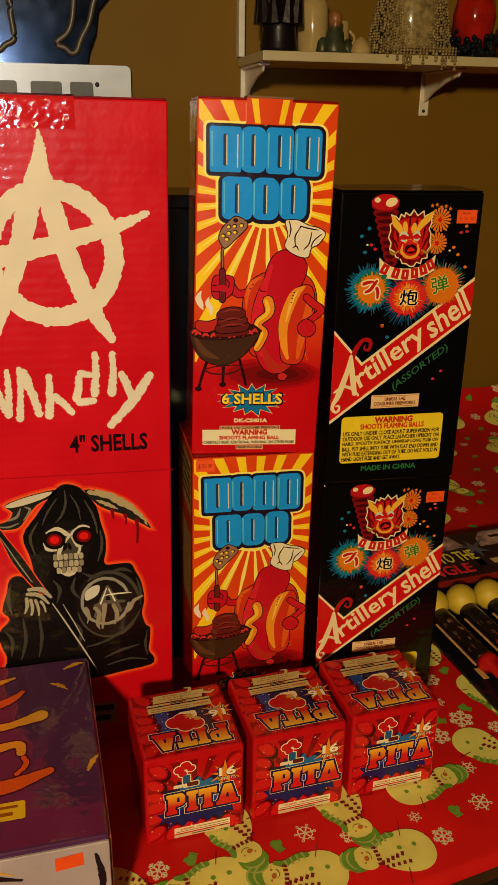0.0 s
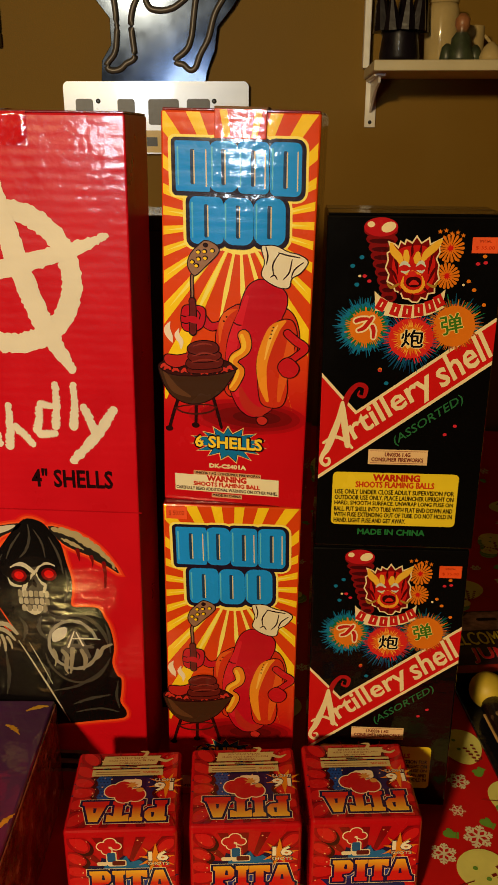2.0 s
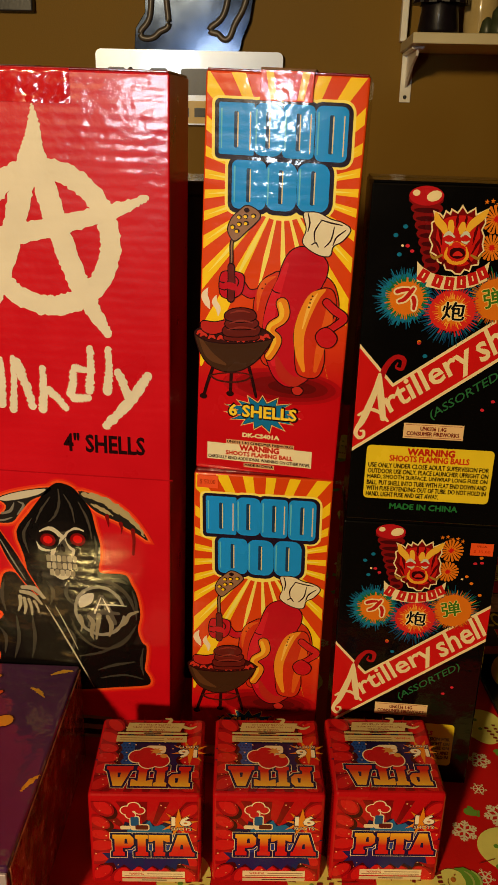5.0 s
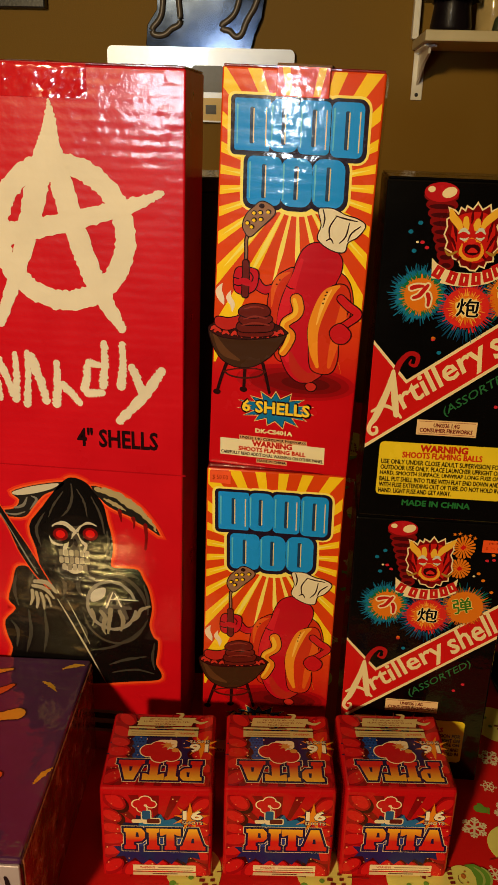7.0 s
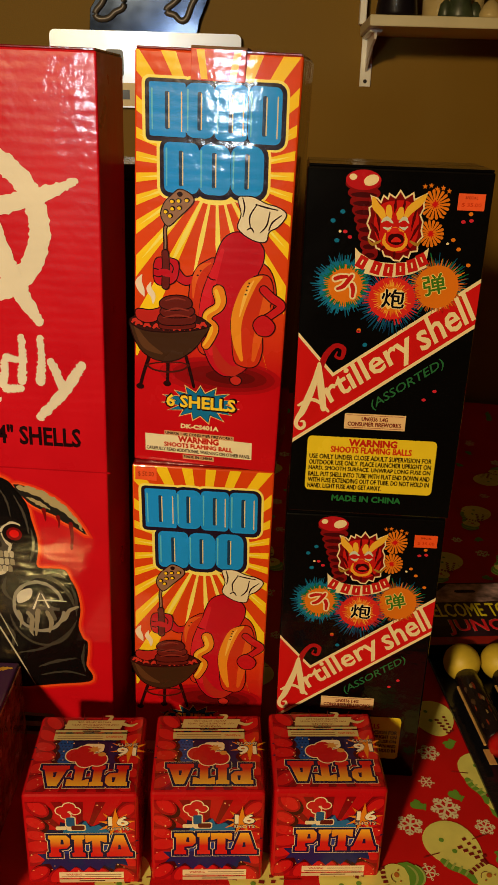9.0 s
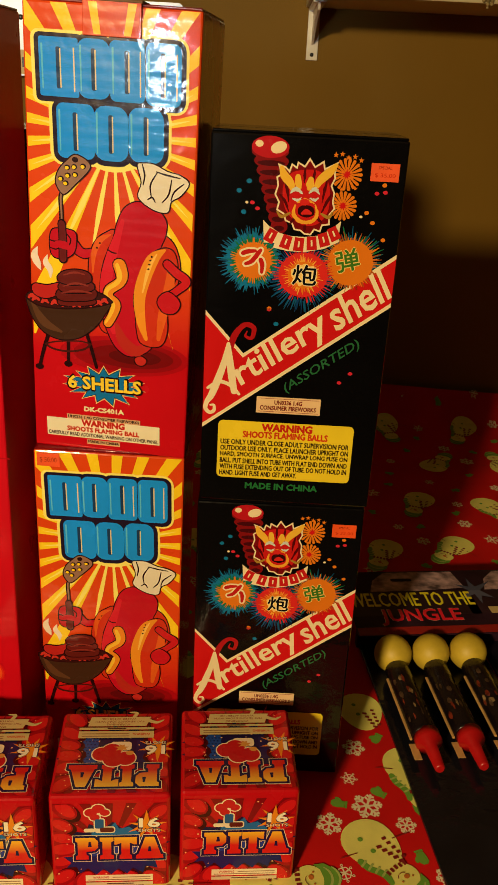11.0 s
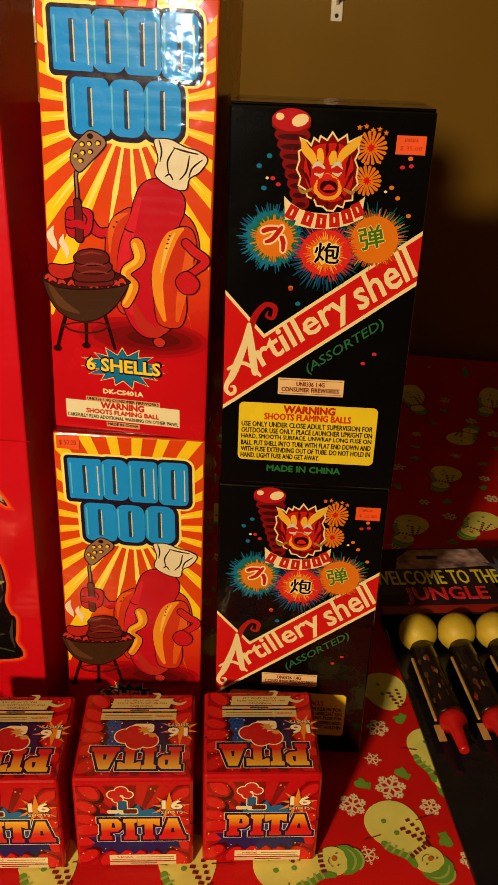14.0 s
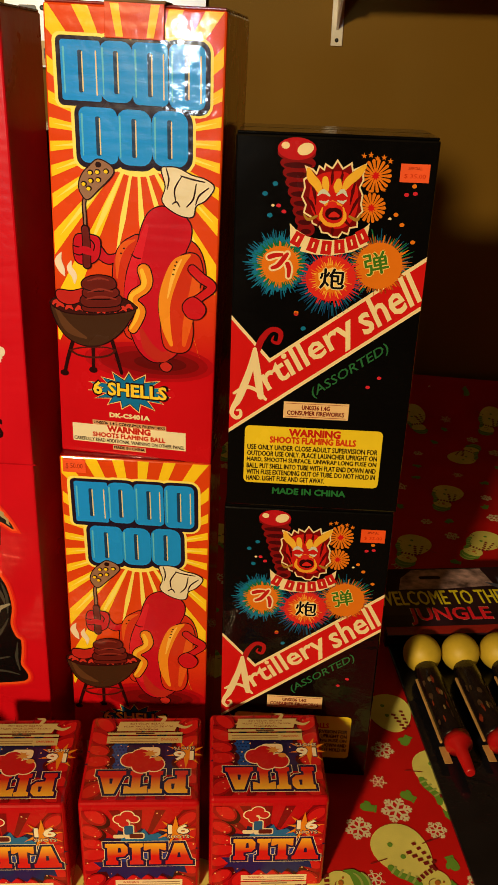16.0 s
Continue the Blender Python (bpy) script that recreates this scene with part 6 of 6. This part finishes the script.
        strung += [Vector((x, -0.0655, 0.012 - 0.0048 * i)) for i in range(rnd.randint(2, 8))]
    tagged(part("bead_curtain", beads(strung, 0.0031, rnd), GLASSY, t), kind="stuff")
    # red and dark ornaments
    t = thing("ornament", pose(0.60, 0.87, z), "red glass ornament with dark beads at its foot", "ornament")
    part("globe", lathe([(0.020, 0.02), (0.036, 0.045), (0.040, 0.075), (0.034, 0.105), (0.014, 0.125)], 24), RUBY, t)
    tagged(part("bead_heap", beads([Vector((rnd.gauss(0, 0.022), rnd.gauss(-0.01, 0.014), abs(rnd.gauss(0.018, 0.012)) + 0.006)) for _ in range(110)], 0.0062, rnd), BLUE_BLACK, t), kind="stuff")
    t = thing("ornament", pose(0.685, 0.87, z), "brown glass ornament on the shelf", "ornament")
    part("globe", lathe([(0.022, 0.0), (0.034, 0.02), (0.036, 0.05), (0.026, 0.08), (0.012, 0.09)], 24), surface("brown_glass", lin(96, 52, 26), 0.18, 0, 0.3, 40, 0.1, 120, 0.5), t)


shelf_things()


def number_plate():
    """A white plate with rounded corners on the wall; its writing is plain bars."""
    t = thing("wall_plate", pose(-0.209, 0.984, 1.367, 1.8, 0, 2.0), "white metal plate with grey bars hung on the wall", "plate")
    def sheet(outline, y0, y1):
        bm = bmesh.new()
        a = [bm.verts.new((u / 1000, y0, v / 1000)) for u, v in outline]
        b = [bm.verts.new((u / 1000, y1, v / 1000)) for u, v in outline]
        bm.faces.new(a), bm.faces.new(b[::-1])
        for i in range(len(a)):
            bm.faces.new((a[i], b[i], b[(i + 1) % len(a)], a[(i + 1) % len(a)]))
        bmesh.ops.recalc_face_normals(bm, faces=bm.faces)
        return bm
    part("sheet", sheet(rounded(-172, 0, 172, 127, 10, 6), 0.0, 0.0016), PLATE_WHITE, t)
    part("lower_band", sheet(rounded(-168, 3, 168, 42, 4, 4), -0.0012, 0.0), surface("gold_band", lin(206, 176, 96), 0.35, 0, 0.12, 30, 0.05, 200), t, "pale gold lower band")
    at = lambda u, v, k: Vector((u / 1000, -0.0016 - LAYER * k, v / 1000))
    for x0, x1 in ((-150, -118), (-72, -40), (-15, 42), (57, 100)):
        part("bar", sheet(rounded(x0, 52, x1, 97, 5, 4), -0.0022, 0.0), PLATE_INK, t)
    for x0 in (-110, -80, -50, -20, 10, 40, 66, 92):
        part("bar", sheet([(x0, 14), (x0 + 20, 14), (x0 + 20, 30), (x0, 30)], -0.0020, -0.0012), BLACK_TUBE, t)
    for x in (-108, 108):
        bm = lathe([(0.0045, 0), (0.004, 0.002), (0.0015, 0.0026)], 14, Matrix.Translation((x / 1000, 0.0, 0.093)) @ Matrix.Rotation(radians(90), 4, "X"))
        part("screw", bm, BLACK_TUBE, t)
    return t


def steel_sign():
    """A cut-out polished sheet with two pairs of raised legs in bent bar, hung over the plate."""
    t = thing("metal_sign", pose(0, 0.994 + 0.0468, 0.0007, 1.8, 0, 0), "polished steel cut-out sign with raised dark leg outlines", "sign")
    outline = [(-312, 1488), (-118, 1488), (-112, 1515), (-99, 1545), (-93, 1585), (-66, 1616), (-50, 1640), (-46, 1760), (-330, 1760), (-322, 1640), (-290, 1600), (-290, 1556), (-308, 1530)]
    bm = bmesh.new()
    a = [bm.verts.new((u / 1000, -0.004, v / 1000)) for u, v in outline]
    b = [bm.verts.new((u / 1000, 0.0, v / 1000)) for u, v in outline]
    bm.faces.new(a), bm.faces.new(b[::-1])
    for i in range(len(a)):
        bm.faces.new((a[i], b[i], b[(i + 1) % len(a)], a[(i + 1) % len(a)]))
    bmesh.ops.recalc_face_normals(bm, faces=bm.faces)
    bmesh.ops.bevel(bm, geom=[e for e in bm.edges if abs(e.verts[0].co.y - e.verts[1].co.y) < 1e-6 and e.verts[0].co.y < -0.003], offset=0.001, segments=1, affect="EDGES")
    part("sheet", bm, DARK_STEEL, t)
    legs = ([(-284, 1660), (-276, 1602), (-278, 1565), (-282, 1539), (-297, 1529), (-301, 1517), (-289, 1511), (-269, 1516), (-265, 1526), (-247, 1529), (-246, 1543), (-250, 1571), (-252, 1602), (-240, 1630), (-226, 1650)],
            [(-128, 1650), (-137, 1603), (-140, 1563), (-155, 1540), (-173, 1534), (-170, 1523), (-155, 1525), (-150, 1513), (-136, 1513), (-131, 1527), (-124, 1545), (-108, 1565), (-102, 1603), (-86, 1625), (-70, 1650)],
            [(-226, 1650), (-222, 1618), (-206, 1611), (-180, 1612), (-160, 1622), (-128, 1650)])
    for pts in legs:
        line = []
        for p, q in zip(pts, pts[1:]):
            line += [(p[0] + (q[0] - p[0]) * i / 5, p[1] + (q[1] - p[1]) * i / 5) for i in range(5)]
        line.append(pts[-1])
        smooth = [(sum(u for u, _ in line[max(0, i - 3):i + 4]) / len(line[max(0, i - 3):i + 4]), sum(v for _, v in line[max(0, i - 3):i + 4]) / len(line[max(0, i - 3):i + 4])) for i in range(len(line))]
        part("outline_bar", tube([(u / 1000, -0.006, v / 1000) for u, v in smooth], 0.0055), GREY_BAR, t)
    return t


def picture_frame():
    t = thing("picture_frame", pose(0, 0, 0), "black wooden picture frame hung on the wall", "picture")
    x0, x1, z0, z1, w = -0.78, -0.496, 1.553, 1.93, 0.026
    for a in ((x0, x1, z0, z0 + w), (x0, x1, z1 - w, z1), (x0, x0 + w, z0 + w, z1 - w), (x1 - w, x1, z0 + w, z1 - w)):
        part("frame", block(a[0], a[1], 0.984, 1.0025, a[2], a[3], 0.003), BLACK_TUBE, t)
    part("mount", block(x0 + w, x1 - w, 0.993, 0.997, z0 + w, z1 - w), surface("grey_mount", lin(110, 106, 100), 0.6, 0, 0.3, 12, 0.05, 100), t)
    return t


number_plate()
steel_sign()
picture_frame()

BALL = surface("yellow_ball", lin(204, 176, 54), 0.5, 0, 0.15, 60, 0.1, 200)
WRAP = surface("dark_wrap", lin(26, 18, 20), 0.25, 0, 0.4, 60, 0.2, 160, 0.3)
WRAP_PRINT = surface("wrap_print", lin(74, 54, 40), 0.35, 0, 0.6, 140, 0.1, 200)
WRAP_FLECK = surface("wrap_fleck", lin(120, 44, 26), 0.3, 0, 0.6, 160, 0.1, 200, 0.3)
WRAP_GLOW = surface("wrap_glow", lin(150, 124, 84), 0.3, 0, 0.6, 160, 0.1, 200, 0.3)
CAP_RED = surface("red_plastic", lin(176, 18, 20), 0.35, 0, 0.1, 60, 0.05, 200)
STICK = surface("pale_stick", lin(206, 160, 96), 0.6, 0, 0.2, 60, 0.1, 200)
TRAY = surface("dark_film", lin(22, 22, 30), 0.22, 0, 0.3, 30, 0.5, 60, 0.5)
CARD = surface("dark_card", lin(46, 26, 40), 0.35, 0, 0.5, 26, 0.05, 200, 0.2)
CARD_PALE = surface("mauve_print", lin(196, 164, 170), 0.35, 0, 0.8, 70, 0.05, 200, 0.2)


def rocket_pack(m, words, label):
    t = thing("rocket_pack", m, label, "fireworks")
    part("backing", block(-0.027, 0.120, -0.300, 0.050, 0.0008, 0.005, 0.001), TRAY, t, "black plastic backing film")
    for i in range(3):
        x = 0.0445 * i
        r = new("rocket")
        r.matrix_world = pose(x, 0, 0)
        r.parent = t
        part("ball", lathe([(0.0215 * math.sin(math.pi * (k + 0.5) / 12), 0.0268 - 0.0215 * math.cos(math.pi * (k + 0.5) / 12)) for k in range(12)], 28), BALL, r, "round pale yellow rocket head")
        lay = Matrix.Translation((0, 0, 0.0195)) @ Matrix.Rotation(radians(90), 4, "X")
        part("tube", lathe([(0.0105, 0.014), (0.0135, 0.020), (0.0138, 0.040), (0.0138, 0.122), (0.0130, 0.126)], 22, lay), WRAP, r, "dark printed paper tube")
        rnd = random.Random(40 + i)
        for name, mat, count in (("wrap_print", WRAP_PRINT, 9), ("wrap_fleck", WRAP_FLECK, 7), ("wrap_glow", WRAP_GLOW, 3)):
            spots = bmesh.new()
            for _ in range(count):
                ang, s0, w = radians(rnd.uniform(20, 150)), rnd.uniform(0.04, 0.112), rnd.uniform(0.06, 0.22)
                q = [(0.01395 * math.cos(ang + w * math.cos(a)), 0.01395 * math.sin(ang + w * math.cos(a)), s0 + rnd.uniform(0.4, 1.0) * 0.007 * math.sin(a)) for a in (2 * math.pi * n / 7 for n in range(7))]
                spots.faces.new([spots.verts.new(lay @ Vector(p)) for p in q])
            part(name, spots, mat, r)
        part("cap", lathe([(0.0138, 0.124), (0.0136, 0.135), (0.0066, 0.141), (0.0052, 0.168), (0.0040, 0.170)], 20, Matrix.Translation((0.002, 0, 0.0198)) @ Matrix.Rotation(radians(90), 4, "X")), CAP_RED, r, "red plastic end cap")
        part("stick", block(-0.0158, -0.0132, -0.128, -0.034, 0.0175, 0.0200, 0.0005, 1), STICK, r, "pale wooden guide stick")
        part("fuse_tag", block(-0.0165, -0.0085, -0.150, -0.128, 0.0130, 0.0136, 0.0002, 1), STICK, r, "folded pale fuse paper")
    # folded header card behind the heads
    bm = bmesh.new()
    prof = [(0.026, 0.032), (0.060, 0.036), (0.110, 0.036), (0.168, 0.030)]
    lo = [[bm.verts.new((x, y, h - 0.0012)) for y, h in prof] for x in (-0.034, 0.128)]
    hi = [[bm.verts.new((x, y, h)) for y, h in prof] for x in (-0.034, 0.128)]
    for k in range(3):
        bm.faces.new((hi[0][k], hi[1][k], hi[1][k + 1], hi[0][k + 1]))
        bm.faces.new((lo[0][k + 1], lo[1][k + 1], lo[1][k], lo[0][k]))
        for s in (0, 1):
            bm.faces.new((lo[s][k], hi[s][k], hi[s][k + 1], lo[s][k + 1]))
    for e in (0, 3):
        bm.faces.new((lo[0][e], lo[1][e], hi[1][e], hi[0][e]))
    card = part("header_card", bm, CARD, t, "dark folded header card")
    part("card_foot", block(-0.030, 0.124, 0.150, 0.166, 0.0008, 0.0292, 0.001), CARD, t)
    part("card_foot", block(-0.030, 0.124, 0.046, 0.056, 0.0008, 0.0332, 0.001), CARD, t)
    def on_card(u, v, k):
        y = v / 1000
        for (a, za), (b, zb) in zip(prof, prof[1:]):
            if y <= b or b == prof[-1][0]:
                h = za + (zb - za) * (y - a) / (b - a)
                break
        return Vector((u / 1000, y, h + 0.0004 + LAYER * k))
    flat("sky_print", [(0, 112), (10, 142), (30, 164), (122, 164), (126, 118), (60, 112)], CARD_PALE, t, 1, on_card)
    flat("slot", rounded(34, 138, 62, 146, 3.5), BLACK_GLOSS, t, 2, on_card)
    if words:
        lettering(words[0], -31, 79, 157, 29, ink(250, 236, 50, 0.0), t, 2, on_card, heavy=0.5)
        lettering(words[1], -0.8, 41.6, 102, 31.4, ink(226, 196, 170, 0.0), t, 2, on_card, bold=0.02)
        lettering(words[1], 0.4, 42.6, 100, 29.4, ink(236, 36, 56, 0.0), t, 3, on_card, bold=0.01, heavy=0.5)
    else:
        flats("bar_print", [[(-10, 60), (50, 60), (50, 74), (-10, 74)]], ink(214, 190, 130, 0.0), t, 2, on_card)
        flat("leaf_print", star(-14, 110, 8, 26, 6, 1.5, 0.5, 3), ink(86, 92, 120, 0.0), t, 2, on_card)
    flat("red_edge", [(-33, 27), (127, 27), (127, 40), (-33, 40)], ink(150, 36, 30, 0.0), t, 1, on_card)
    return t


rocket_pack(pose(0.293, 0.160, TOP, 0, 0, 7.5), ("WELCOME TO THE", "JUNGLE"), "pack of three ball-headed rockets on a dark backing")
rocket_pack(pose(0.293 + 0.1486, 0.160 + 0.0196, TOP, 0, 0, 7.5), None, "second pack of ball-headed rockets with dark card")
